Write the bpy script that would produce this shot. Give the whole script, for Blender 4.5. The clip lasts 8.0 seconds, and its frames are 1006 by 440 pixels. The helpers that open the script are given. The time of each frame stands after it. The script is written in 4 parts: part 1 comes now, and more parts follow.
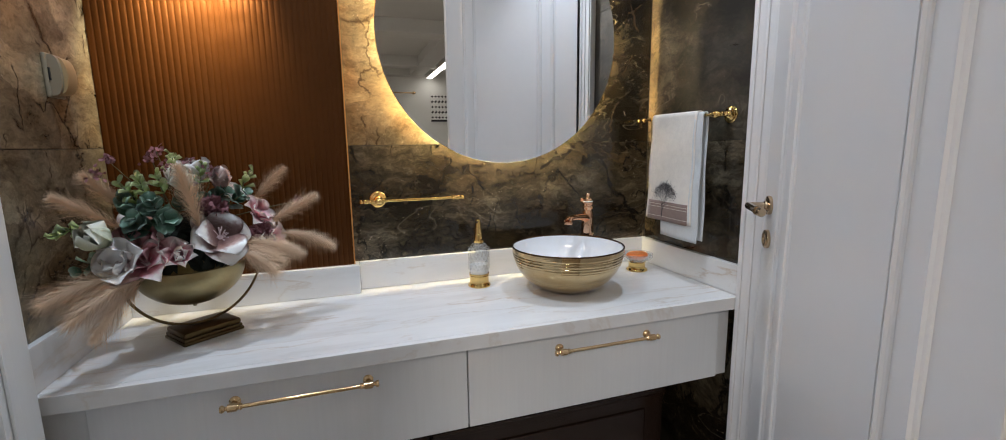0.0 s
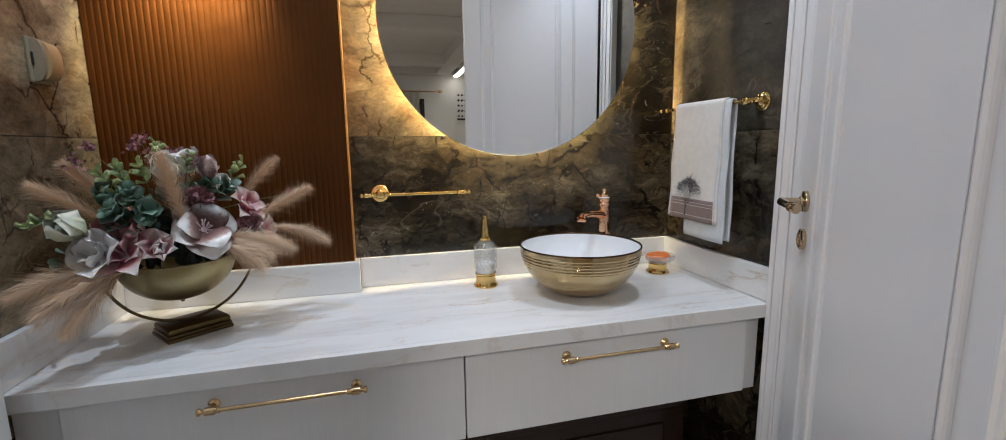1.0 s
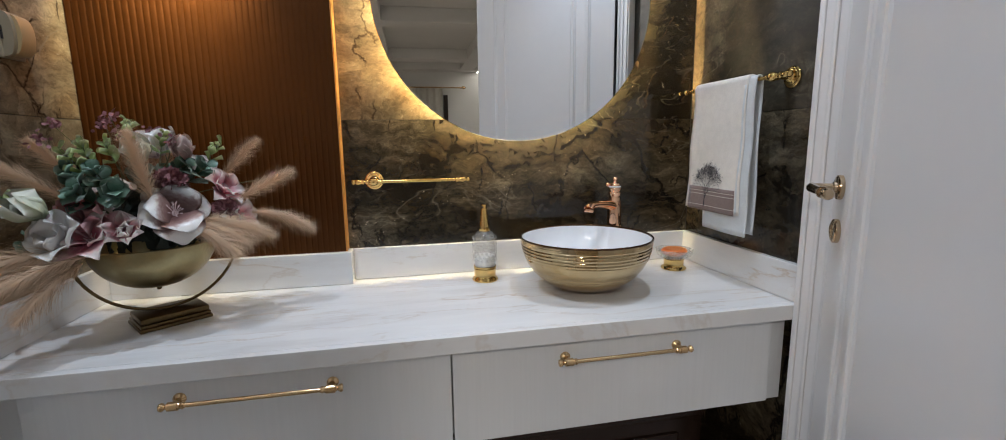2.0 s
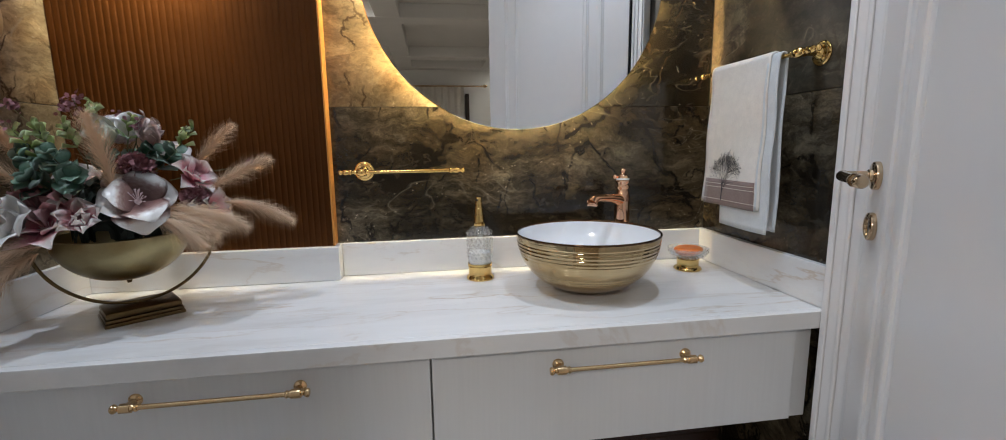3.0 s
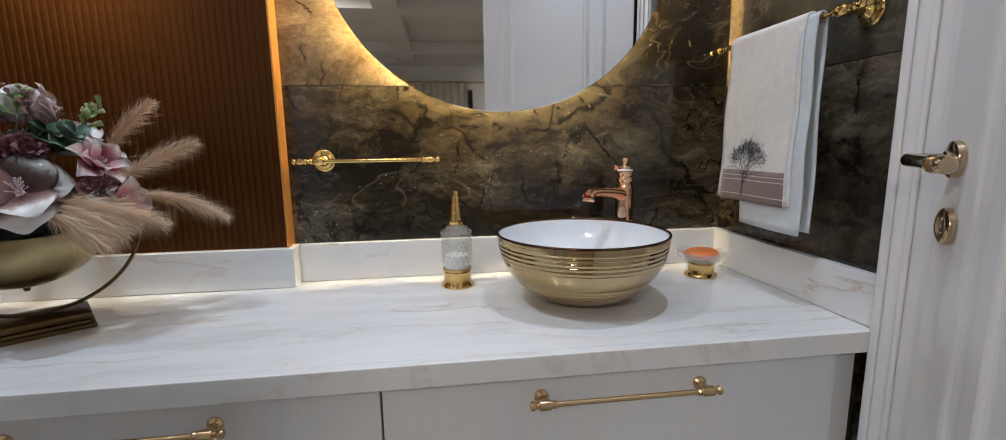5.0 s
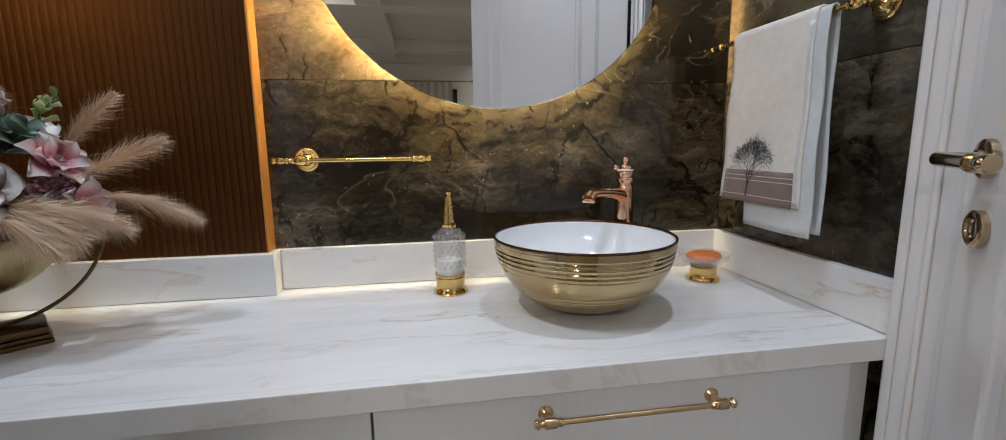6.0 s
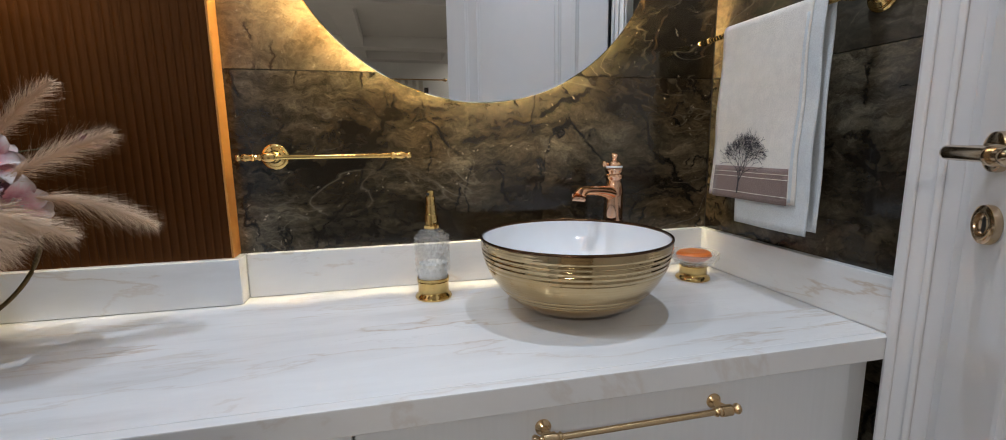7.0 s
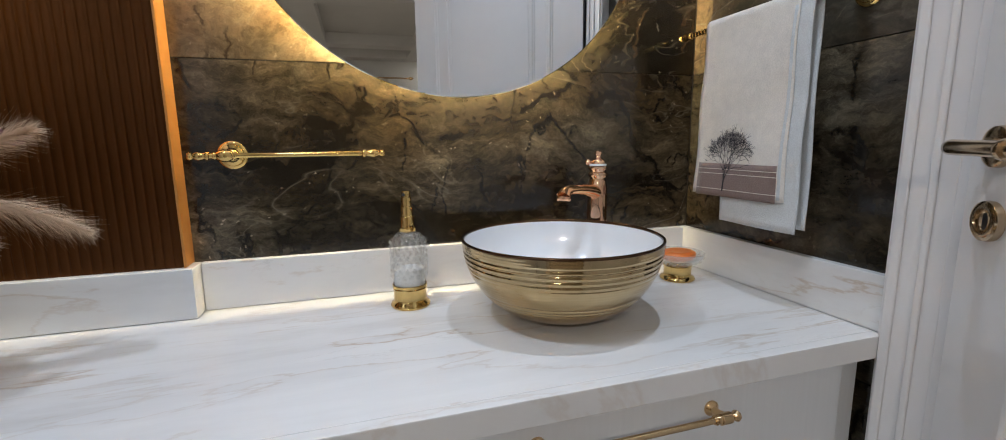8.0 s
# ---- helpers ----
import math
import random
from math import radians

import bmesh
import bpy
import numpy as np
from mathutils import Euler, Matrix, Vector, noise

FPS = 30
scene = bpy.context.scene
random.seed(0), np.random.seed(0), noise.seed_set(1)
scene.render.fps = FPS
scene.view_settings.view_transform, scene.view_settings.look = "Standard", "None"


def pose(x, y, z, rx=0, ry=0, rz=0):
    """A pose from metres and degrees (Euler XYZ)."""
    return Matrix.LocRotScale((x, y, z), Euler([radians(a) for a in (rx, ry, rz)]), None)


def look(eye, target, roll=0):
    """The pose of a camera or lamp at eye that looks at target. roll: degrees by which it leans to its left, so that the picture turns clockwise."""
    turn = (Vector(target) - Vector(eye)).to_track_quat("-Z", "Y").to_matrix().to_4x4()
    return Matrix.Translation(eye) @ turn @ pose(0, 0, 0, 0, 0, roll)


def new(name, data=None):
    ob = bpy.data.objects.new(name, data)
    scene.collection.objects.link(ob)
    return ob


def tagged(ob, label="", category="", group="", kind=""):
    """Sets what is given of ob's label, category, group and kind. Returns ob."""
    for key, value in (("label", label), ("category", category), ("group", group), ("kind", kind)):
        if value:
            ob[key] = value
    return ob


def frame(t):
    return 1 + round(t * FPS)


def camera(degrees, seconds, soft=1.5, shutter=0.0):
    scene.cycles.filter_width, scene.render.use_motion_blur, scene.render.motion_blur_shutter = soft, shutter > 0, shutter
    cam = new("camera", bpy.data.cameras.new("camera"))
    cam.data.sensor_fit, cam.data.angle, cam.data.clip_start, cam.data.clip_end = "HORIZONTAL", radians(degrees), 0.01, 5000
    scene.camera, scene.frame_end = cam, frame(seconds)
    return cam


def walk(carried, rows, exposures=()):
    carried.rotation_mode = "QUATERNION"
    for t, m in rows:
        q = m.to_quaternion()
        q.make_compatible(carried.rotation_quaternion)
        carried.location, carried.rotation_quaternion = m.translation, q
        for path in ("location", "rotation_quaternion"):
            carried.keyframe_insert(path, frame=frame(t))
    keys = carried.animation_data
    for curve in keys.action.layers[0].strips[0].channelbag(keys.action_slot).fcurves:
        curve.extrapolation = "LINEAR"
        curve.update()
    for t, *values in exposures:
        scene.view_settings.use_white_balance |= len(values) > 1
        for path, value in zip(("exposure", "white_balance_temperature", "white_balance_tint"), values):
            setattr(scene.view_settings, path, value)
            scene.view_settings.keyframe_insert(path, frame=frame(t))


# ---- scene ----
cam = camera(94.4, 8.0, soft=0.95)
METRES, EYE, TILT, LEAN, TURN = 0.8, 1.28, 0.0, 0.0, -18.4
ROWS = [
    (0.0, 0.0, 0.0, 0.0, -0.13, -9.15, 0.81),
    (0.5, 0.0416, 0.0623, -0.0171, 1.76, -9.15, 0.82),
    (1.0, 0.0826, 0.1237, -0.0368, 3.43, -9.08, 0.81),
    (1.5, 0.1285, 0.1888, -0.0646, 5.02, -9.2, 0.8),
    (3.0, 0.2574, 0.3893, -0.1378, 9.83, -9.06, 0.81),
    (3.5, 0.2965, 0.4599, -0.1522, 10.68, -9.14, 0.81),
    (4.0, 0.3148, 0.5253, -0.1671, 10.94, -9.13, 0.77),
    (4.5, 0.3135, 0.5913, -0.1771, 10.95, -9.13, 0.81),
    (6.0, 0.2477, 0.7046, -0.1856, 8.74, -9.17, 0.69),
    (6.5, 0.2216, 0.7393, -0.1902, 7.02, -9.17, 0.69),
    (7.0, 0.1991, 0.7692, -0.1959, 5.23, -9.25, 0.7),
    (7.5, 0.1771, 0.8036, -0.2003, 3.23, -9.19, 0.73),
    (8.0, 0.1568, 0.8367, -0.203, 1.13, -9.31, 0.73),
]
walk(cam, [(t, pose(0, 0, EYE, TILT, LEAN, TURN) @ pose(METRES * x, METRES * y, METRES * z, 90 + pitch, roll, yaw)) for t, x, y, z, yaw, pitch, roll in ROWS], [(0.0, 0.0), (3.0, -0.05), (4.5, -0.09), (6.5, -0.12), (8.0, -0.12)])

# ---- world, lights, exposure ----
world = bpy.data.worlds.new("world")
scene.world = world
world.use_nodes = True
world.node_tree.nodes["Background"].inputs[0].default_value = (0.5, 0.55, 0.65, 1)
world.node_tree.nodes["Background"].inputs[1].default_value = 0.02
scene.view_settings.exposure = 0.0


def spot_lamp(name, loc, target, watts, degrees, blend, size, colour):
    d = bpy.data.lights.new(name, "SPOT")
    d.energy, d.spot_size, d.spot_blend, d.shadow_soft_size, d.color = watts, radians(degrees), blend, size, colour
    ob = new(name, d)
    ob.matrix_world = look(loc, target)
    return ob


def area_lamp(name, loc, target, watts, sx, sy, colour):
    d = bpy.data.lights.new(name, "AREA")
    d.shape, d.size, d.size_y, d.energy, d.color = "RECTANGLE", sx, sy, watts, colour
    ob = new(name, d)
    ob.matrix_world = look(loc, target)
    return ob


COOL = (0.705, 0.825, 1.0)
SPOTS = [(0.81, 1.13), (-0.32, 1.06)]
spot_lamp("downlight_basin", (0.81, 1.13, 2.57), (0.81, 1.13, 0), 36.0, 104, 0.9, 0.009, COOL)
spot_lamp("downlight_flowers", (-0.32, 1.06, 2.57), (-0.32, 1.06, 0), 47, 104, 0.9, 0.009, COOL)
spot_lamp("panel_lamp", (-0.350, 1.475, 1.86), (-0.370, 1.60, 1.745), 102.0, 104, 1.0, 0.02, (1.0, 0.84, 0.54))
area_lamp("downlight_room", (0.05, 0.72, 2.58), (0.05, 0.72, 0), 5.9, 0.22, 0.22, (0.76, 0.87, 1.0))
# added fill without a known source: brightens hall, door and drawer fronts
area_lamp("hall_fill", (-1.15, -2.15, 2.755), (-1.15, -2.15, 0), 62, 0.5, 0.5, (1.0, 0.94, 0.86))


# ---- materials ----
def shader(name):
    m = bpy.data.materials.new(name)
    m.use_nodes = True
    nt = m.node_tree
    return m, nt, nt.nodes["Principled BSDF"]


def node(nt, kind, **kw):
    n = nt.nodes.new(kind)
    for k, v in kw.items():
        n.inputs[k.replace("_", " ")].default_value = v
    return n


def ramp(nt, fac, stops):
    r = nt.nodes.new("ShaderNodeValToRGB")
    els = r.color_ramp.elements
    while len(els) < len(stops):
        els.new(0.5)
    for e, (p, c) in zip(els, stops):
        e.position = p
        e.color = (*c, 1) if len(c) == 3 else c
    nt.links.new(fac, r.inputs[0])
    return r.outputs[0]


def mix(nt, fac, a, b, mode="MIX"):
    n = nt.nodes.new("ShaderNodeMix")
    n.data_type, n.blend_type = "RGBA", mode
    if isinstance(fac, (int, float)):
        n.inputs[0].default_value = fac
    else:
        nt.links.new(fac, n.inputs[0])
    for v, i in ((a, 6), (b, 7)):
        if isinstance(v, tuple):
            n.inputs[i].default_value = (*v, 1)
        else:
            nt.links.new(v, n.inputs[i])
    return n.outputs[2]


def bump(nt, b, height, strength, distance=0.002):
    n = nt.nodes.new("ShaderNodeBump")
    n.inputs["Strength"].default_value, n.inputs["Distance"].default_value = strength, distance
    nt.links.new(height, n.inputs["Height"])
    nt.links.new(n.outputs[0], b.inputs["Normal"])


def plain(name, colour, rough=0.5, metal=0.0, vary=0.08, scale=18.0, bumps=0.05, coat=0.0):
    """Paint, metal or petal: a base colour with mottling at two scales, uneven gloss and a faint relief."""
    m, nt, b = shader(name)
    geo = nt.nodes.new("ShaderNodeNewGeometry")
    big = node(nt, "ShaderNodeTexNoise", Scale=scale * 0.25, Detail=3.0)
    fine = node(nt, "ShaderNodeTexNoise", Scale=scale * 4, Detail=4.0)
    for n in (big, fine):
        nt.links.new(geo.outputs["Position"], n.inputs["Vector"])
    lo = tuple(c * (1 - vary) for c in colour)
    hi = tuple(min(1, c * (1 + vary)) for c in colour)
    c1 = ramp(nt, big.outputs[0], [(0.3, lo), (0.7, hi)])
    c2 = ramp(nt, fine.outputs[0], [(0.35, (1 - vary * 0.6,) * 3), (0.65, (1, 1, 1))])
    nt.links.new(mix(nt, 1.0, c1, c2, "MULTIPLY"), b.inputs["Base Color"])
    r = ramp(nt, fine.outputs[0], [(0.3, (rough * 0.85,) * 3), (0.7, (min(1, rough * 1.2),) * 3)])
    nt.links.new(r, b.inputs["Roughness"])
    b.inputs["Metallic"].default_value = metal
    b.inputs["Coat Weight"].default_value = coat
    b.inputs["Coat Roughness"].default_value = 0.08
    if bumps:
        bump(nt, b, fine.outputs[0], bumps, 0.0006)
    return m


def dark_marble(name, tan, seed, turn=None, slant=0.55, crackle=1.0, wisps=1.0, deep=1.0, dull=1.0):
    """Polished brown-black marble: fine slanting drifts, olive and ochre patches, jagged cracks and a few pale wisps."""
    m, nt, b = shader(name)
    link = nt.links.new

    def noise(vector, scale, detail, rough, lift=0.0):
        n = node(nt, "ShaderNodeTexNoise", Scale=scale, Detail=detail, Roughness=rough, Distortion=lift)
        link(vector, n.inputs["Vector"])
        return n

    def shifted(vector, by, amount):
        n = nt.nodes.new("ShaderNodeVectorMath")
        n.operation = "MULTIPLY_ADD"
        link(by, n.inputs[0])
        n.inputs[1].default_value = (amount,) * 3
        link(vector, n.inputs[2])
        return n.outputs[0]

    def turned(vector, angle, scale):
        n = nt.nodes.new("ShaderNodeMapping")
        n.inputs["Rotation"].default_value, n.inputs["Scale"].default_value = (0, 0, angle), scale
        link(vector, n.inputs["Vector"])
        return n.outputs[0]

    geo = nt.nodes.new("ShaderNodeNewGeometry")
    dot = nt.nodes.new("ShaderNodeSeparateXYZ")
    link(geo.outputs["Position"], dot.inputs[0])
    along = nt.nodes.new("ShaderNodeMath")
    along.operation = "SUBTRACT"
    link(dot.outputs[0], along.inputs[0])
    link(dot.outputs[1], along.inputs[1])
    flat = nt.nodes.new("ShaderNodeCombineXYZ")
    link(along.outputs[0], flat.inputs[0])
    link(dot.outputs[2], flat.inputs[1])
    flat.inputs[2].default_value = seed
    plane = flat.outputs[0]
    soft = noise(plane, 2.4, 3.0, 0.5)
    bent = shifted(plane, soft.outputs["Color"], 0.20)
    rough_ = noise(plane, 26.0, 4.0, 0.6)
    torn = shifted(bent, rough_.outputs["Color"], 0.040)
    drift = turned(torn, slant, (1.0, 2.1, 1.0))
    broad = noise(drift, 1.9, 12.0, 0.76)
    streak = noise(turned(torn, slant, (1.0, 3.0, 1.0)), 7.5, 10.0, 0.82)
    fleck = noise(turned(torn, slant, (1.0, 1.9, 1.0)), 48.0, 6.0, 0.75)
    patch_ = noise(torn, 3.1, 9.0, 0.68)
    dark = [(0.30, (0.006, 0.0045, 0.0030)), (0.42, (0.020, 0.0150, 0.0095)), (0.50, (0.050, 0.040, 0.027)), (0.58, (0.094, 0.080, 0.058)), (0.70, (0.185, 0.158, 0.115))]
    pale = [(0.28, (0.070, 0.047, 0.026)), (0.40, (0.19, 0.138, 0.082)), (0.50, (0.31, 0.245, 0.160)), (0.62, (0.40, 0.33, 0.225)), (0.74, (0.48, 0.41, 0.30))]
    dark = [(p, tuple(c * deep for c in col)) for p, col in dark]
    pale = [(p, tuple(c * tan for c in col)) for p, col in pale]
    base = ramp(nt, broad.outputs[0], pale if tan else dark)
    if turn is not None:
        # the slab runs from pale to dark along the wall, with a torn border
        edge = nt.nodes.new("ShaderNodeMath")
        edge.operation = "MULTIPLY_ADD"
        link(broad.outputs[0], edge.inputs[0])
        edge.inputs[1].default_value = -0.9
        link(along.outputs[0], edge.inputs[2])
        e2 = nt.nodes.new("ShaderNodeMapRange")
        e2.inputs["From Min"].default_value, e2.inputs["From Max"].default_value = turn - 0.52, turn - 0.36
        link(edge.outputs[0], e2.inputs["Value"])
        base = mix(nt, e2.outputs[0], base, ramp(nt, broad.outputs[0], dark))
    grey = ramp(nt, soft.outputs[0], [(0.42, (1.12, 1.0, 0.84)), (0.58, (0.96, 1.0, 1.02))])
    base = mix(nt, 0.8, base, grey, "MULTIPLY")
    lo, hi = ((0.62, 0.58, 0.53), 1.22) if tan else ((0.30, 0.28, 0.26), 1.75)
    base = mix(nt, 0.85, base, ramp(nt, streak.outputs[0], [(0.36, lo), (0.48, (0.88, 0.87, 0.86)), (0.62, (hi, hi * 0.98, hi * 0.94))]), "MULTIPLY")
    base = mix(nt, 0.8, base, ramp(nt, patch_.outputs[0], [(0.36, (0.34, 0.32, 0.30)), (0.50, (0.95, 0.95, 0.95)), (0.62, (1.5, 1.48, 1.42))]), "MULTIPLY")
    base = mix(nt, 0.6, base, ramp(nt, fleck.outputs[0], [(0.36, (0.50, 0.48, 0.45)), (0.52, (1, 1, 1)), (0.68, (1.25, 1.23, 1.2))]), "MULTIPLY")
    # broken shards of slightly different tone
    shard = node(nt, "ShaderNodeTexVoronoi", Scale=4.6)
    link(turned(torn, slant, (1.0, 1.7, 1.0)), shard.inputs["Vector"])
    base = mix(nt, 0.75, base, ramp(nt, shard.outputs["Color"], [(0.1, (0.60, 0.58, 0.55)), (0.5, (0.95, 0.95, 0.95)), (0.9, (1.30, 1.31, 1.30))]), "MULTIPLY")
    # jagged dark cracks at two sizes, broken off by patches
    for scale, angle, gate, width in ((2.1, -0.9, (0.45, 0.50), 0.012), (5.2, -0.5, (0.49, 0.54), 0.018), (9.0, 0.3, (0.55, 0.60), 0.03)):
        vor = node(nt, "ShaderNodeTexVoronoi", Scale=scale)
        vor.feature = "DISTANCE_TO_EDGE"
        link(turned(torn, angle, (1.0, 0.55, 1.0)), vor.inputs["Vector"])
        line = ramp(nt, vor.outputs["Distance"], [(0.0, (crackle,) * 3), (width * 0.4, (0.7 * crackle,) * 3), (width, (0, 0, 0))])
        keep = ramp(nt, noise(plane, 3.7 + scale, 3.0, 0.5).outputs[0], [(gate[0], (0, 0, 0)), (gate[1], (1, 1, 1))])
        base = mix(nt, mix(nt, 1.0, line, keep, "MULTIPLY"), base, (0.035, 0.022, 0.012) if tan else (0.006, 0.0045, 0.003))
    # thin pale wisps
    curl = noise(turned(bent, slant, (1.0, 2.2, 1.0)), 2.3, 4.0, 0.5, 0.6)
    for mid in (0.445, 0.535):
        wisp = ramp(nt, curl.outputs[0], [(mid - 0.005, (0, 0, 0)), (mid, (0.6 * wisps,) * 3), (mid + 0.002, (0.2 * wisps,) * 3), (mid + 0.010, (0, 0, 0))])
        keep = ramp(nt, patch_.outputs[0], [(0.50, (0, 0, 0)), (0.60, (1, 1, 1))])
        base = mix(nt, mix(nt, 1.0, wisp, keep, "MULTIPLY"), base, (0.26, 0.22, 0.16) if tan else (0.17, 0.15, 0.115))
    # pale specks: reflected glints put into the stone colour
    sp = node(nt, "ShaderNodeTexVoronoi", Scale=46.0)
    link(torn, sp.inputs["Vector"])
    glint_speck = ramp(nt, sp.outputs["Distance"], [(0.0, (1, 1, 1)), (0.16, (0, 0, 0))])
    spm = ramp(nt, patch_.outputs[0], [(0.52, (0, 0, 0)), (0.62, (1, 1, 1))])
    base = mix(nt, mix(nt, 1.0, glint_speck, spm, "MULTIPLY"), base, (0.42, 0.36, 0.27))
    link(base, b.inputs["Base Color"])
    link(ramp(nt, streak.outputs[0], [(0.3, (0.09 * dull,) * 3), (0.7, (0.20 * dull,) * 3)]), b.inputs["Roughness"])
    bump(nt, b, streak.outputs[0], 0.05, 0.002)
    return m


def white_marble(name, stretch=(0.9, 4.6, 1.2)):
    """Polished white stone with soft grey drifts and thin rusty veins running along the slab."""
    m, nt, b = shader(name)
    geo = nt.nodes.new("ShaderNodeNewGeometry")
    mp = nt.nodes.new("ShaderNodeMapping")
    mp.inputs["Rotation"].default_value = (0, 0, -0.42)
    mp.inputs["Scale"].default_value = stretch
    nt.links.new(geo.outputs["Position"], mp.inputs["Vector"])
    cloud = node(nt, "ShaderNodeTexNoise", Scale=1.8, Detail=8.0, Roughness=0.62, Distortion=0.3)
    vein = node(nt, "ShaderNodeTexNoise", Scale=1.25, Detail=8.0, Roughness=0.58, Distortion=0.35)
    gate = node(nt, "ShaderNodeTexNoise", Scale=1.6, Detail=2.0)
    for n in (cloud, vein, gate):
        nt.links.new(mp.outputs[0], n.inputs["Vector"])
    base = ramp(nt, cloud.outputs[0], [(0.28, (0.64, 0.62, 0.60)), (0.44, (0.76, 0.75, 0.74)), (0.62, (0.82, 0.81, 0.80))])
    v = ramp(nt, vein.outputs[0], [(0.478, (0, 0, 0)), (0.492, (1, 1, 1)), (0.500, (0.2, 0.2, 0.2)), (0.54, (0, 0, 0))])
    gm = ramp(nt, gate.outputs[0], [(0.50, (0, 0, 0)), (0.68, (0.75, 0.75, 0.75))])
    base = mix(nt, mix(nt, 0.75, v, gm, "MULTIPLY"), base, (0.50, 0.37, 0.25))
    v2 = ramp(nt, cloud.outputs[0], [(0.507, (0, 0, 0)), (0.512, (0.45, 0.45, 0.45)), (0.517, (0, 0, 0))])
    base = mix(nt, mix(nt, 1.0, v2, gm, "MULTIPLY"), base, (0.40, 0.33, 0.27))
    nt.links.new(base, b.inputs["Base Color"])
    r = ramp(nt, gate.outputs[0], [(0.3, (0.13,) * 3), (0.7, (0.20,) * 3)])
    nt.links.new(r, b.inputs["Roughness"])
    return m


def glass(name, white_share, rim_gloss):
    """Thin clear glass: mostly see-through, with bright reflections."""
    m, nt, b = shader(name)
    out = nt.nodes["Material Output"]
    tr = nt.nodes.new("ShaderNodeBsdfTransparent")
    tr.inputs[0].default_value = (0.99, 0.99, 0.985, 1)
    white = nt.nodes.new("ShaderNodeBsdfDiffuse")
    white.inputs[0].default_value = (0.96, 0.94, 0.9, 1)
    m0 = nt.nodes.new("ShaderNodeMixShader")
    m0.inputs[0].default_value = white_share
    nt.links.new(tr.outputs[0], m0.inputs[1])
    nt.links.new(white.outputs[0], m0.inputs[2])
    gl = nt.nodes.new("ShaderNodeBsdfGlossy")
    gl.inputs["Roughness"].default_value = 0.025
    fr = nt.nodes.new("ShaderNodeLayerWeight")
    fr.inputs[0].default_value = 0.22
    sc = nt.nodes.new("ShaderNodeMath")
    sc.operation = "MULTIPLY_ADD"
    nt.links.new(fr.outputs["Facing"], sc.inputs[0])
    sc.inputs[1].default_value, sc.inputs[2].default_value = rim_gloss, 0.04
    mx = nt.nodes.new("ShaderNodeMixShader")
    nt.links.new(sc.outputs[0], mx.inputs[0])
    nt.links.new(m0.outputs[0], mx.inputs[1])
    nt.links.new(gl.outputs[0], mx.inputs[2])
    nt.links.new(mx.outputs[0], out.inputs[0])
    return m


def glow(name, colour, strength):
    m, nt, b = shader(name)
    b.inputs["Base Color"].default_value = (*colour, 1)
    b.inputs["Emission Color"].default_value = (*colour, 1)
    b.inputs["Emission Strength"].default_value = strength
    return m


def lacquer(name, colour, rough, grain_dir):
    """Painted wood with fine brushed grain along one axis."""
    m, nt, b = shader(name)
    geo = nt.nodes.new("ShaderNodeNewGeometry")
    mp = nt.nodes.new("ShaderNodeMapping")
    mp.inputs["Scale"].default_value = grain_dir
    nt.links.new(geo.outputs["Position"], mp.inputs["Vector"])
    g = node(nt, "ShaderNodeTexNoise", Scale=1.0, Detail=3.0, Roughness=0.5)
    nt.links.new(mp.outputs[0], g.inputs["Vector"])
    big = node(nt, "ShaderNodeTexNoise", Scale=2.3, Detail=3.0)
    nt.links.new(geo.outputs["Position"], big.inputs["Vector"])
    c = ramp(nt, big.outputs[0], [(0.3, tuple(x * 0.94 for x in colour)), (0.7, colour)])
    c2 = ramp(nt, g.outputs[0], [(0.3, (0.97, 0.97, 0.97)), (0.7, (1, 1, 1))])
    nt.links.new(mix(nt, 1.0, c, c2, "MULTIPLY"), b.inputs["Base Color"])
    b.inputs["Roughness"].default_value = rough
    bump(nt, b, g.outputs[0], 0.14, 0.001)
    return m


def basin_gold(name):
    """Gilded ceramic, worn to pale champagne towards uneven patches."""
    m, nt, b = shader(name)
    geo = nt.nodes.new("ShaderNodeNewGeometry")
    n = node(nt, "ShaderNodeTexNoise", Scale=9.0, Detail=4.0)
    nt.links.new(geo.outputs["Position"], n.inputs["Vector"])
    nt.links.new(ramp(nt, n.outputs[0], [(0.3, (0.45, 0.32, 0.16)), (0.7, (0.55, 0.42, 0.24))]), b.inputs["Base Color"])
    nt.links.new(ramp(nt, n.outputs[0], [(0.3, (0.03,) * 3), (0.7, (0.07,) * 3)]), b.inputs["Roughness"])
    b.inputs["Metallic"].default_value = 1.0
    return m


M_MARBLE = dark_marble("marble_dark_brown", 0.0, 3.1, None, 0.55, 1.0, 0.8, 0.74)
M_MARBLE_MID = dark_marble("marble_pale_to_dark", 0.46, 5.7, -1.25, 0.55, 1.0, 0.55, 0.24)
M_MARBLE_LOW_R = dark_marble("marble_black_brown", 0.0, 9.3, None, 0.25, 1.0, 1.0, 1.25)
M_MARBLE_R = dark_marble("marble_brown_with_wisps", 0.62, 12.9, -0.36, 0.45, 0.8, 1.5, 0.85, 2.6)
M_MARBLE_TAN = dark_marble("marble_tan_brown", 0.68, 8.4, None, 0.2)
M_MARBLE_L = dark_marble("marble_olive_brown", 0.60, 15.2, None, 0.15, 0.8)
M_GROUT = plain("grout_dark", (0.05, 0.04, 0.03), 0.8)
M_STONE = white_marble("white_marble")
M_STONE_UP = white_marble("white_marble_upstand", (0.8, 0.8, 2.6))
M_WHITE = lacquer("white_lacquer", (0.78, 0.77, 0.75), 0.32, (60, 60, 3))
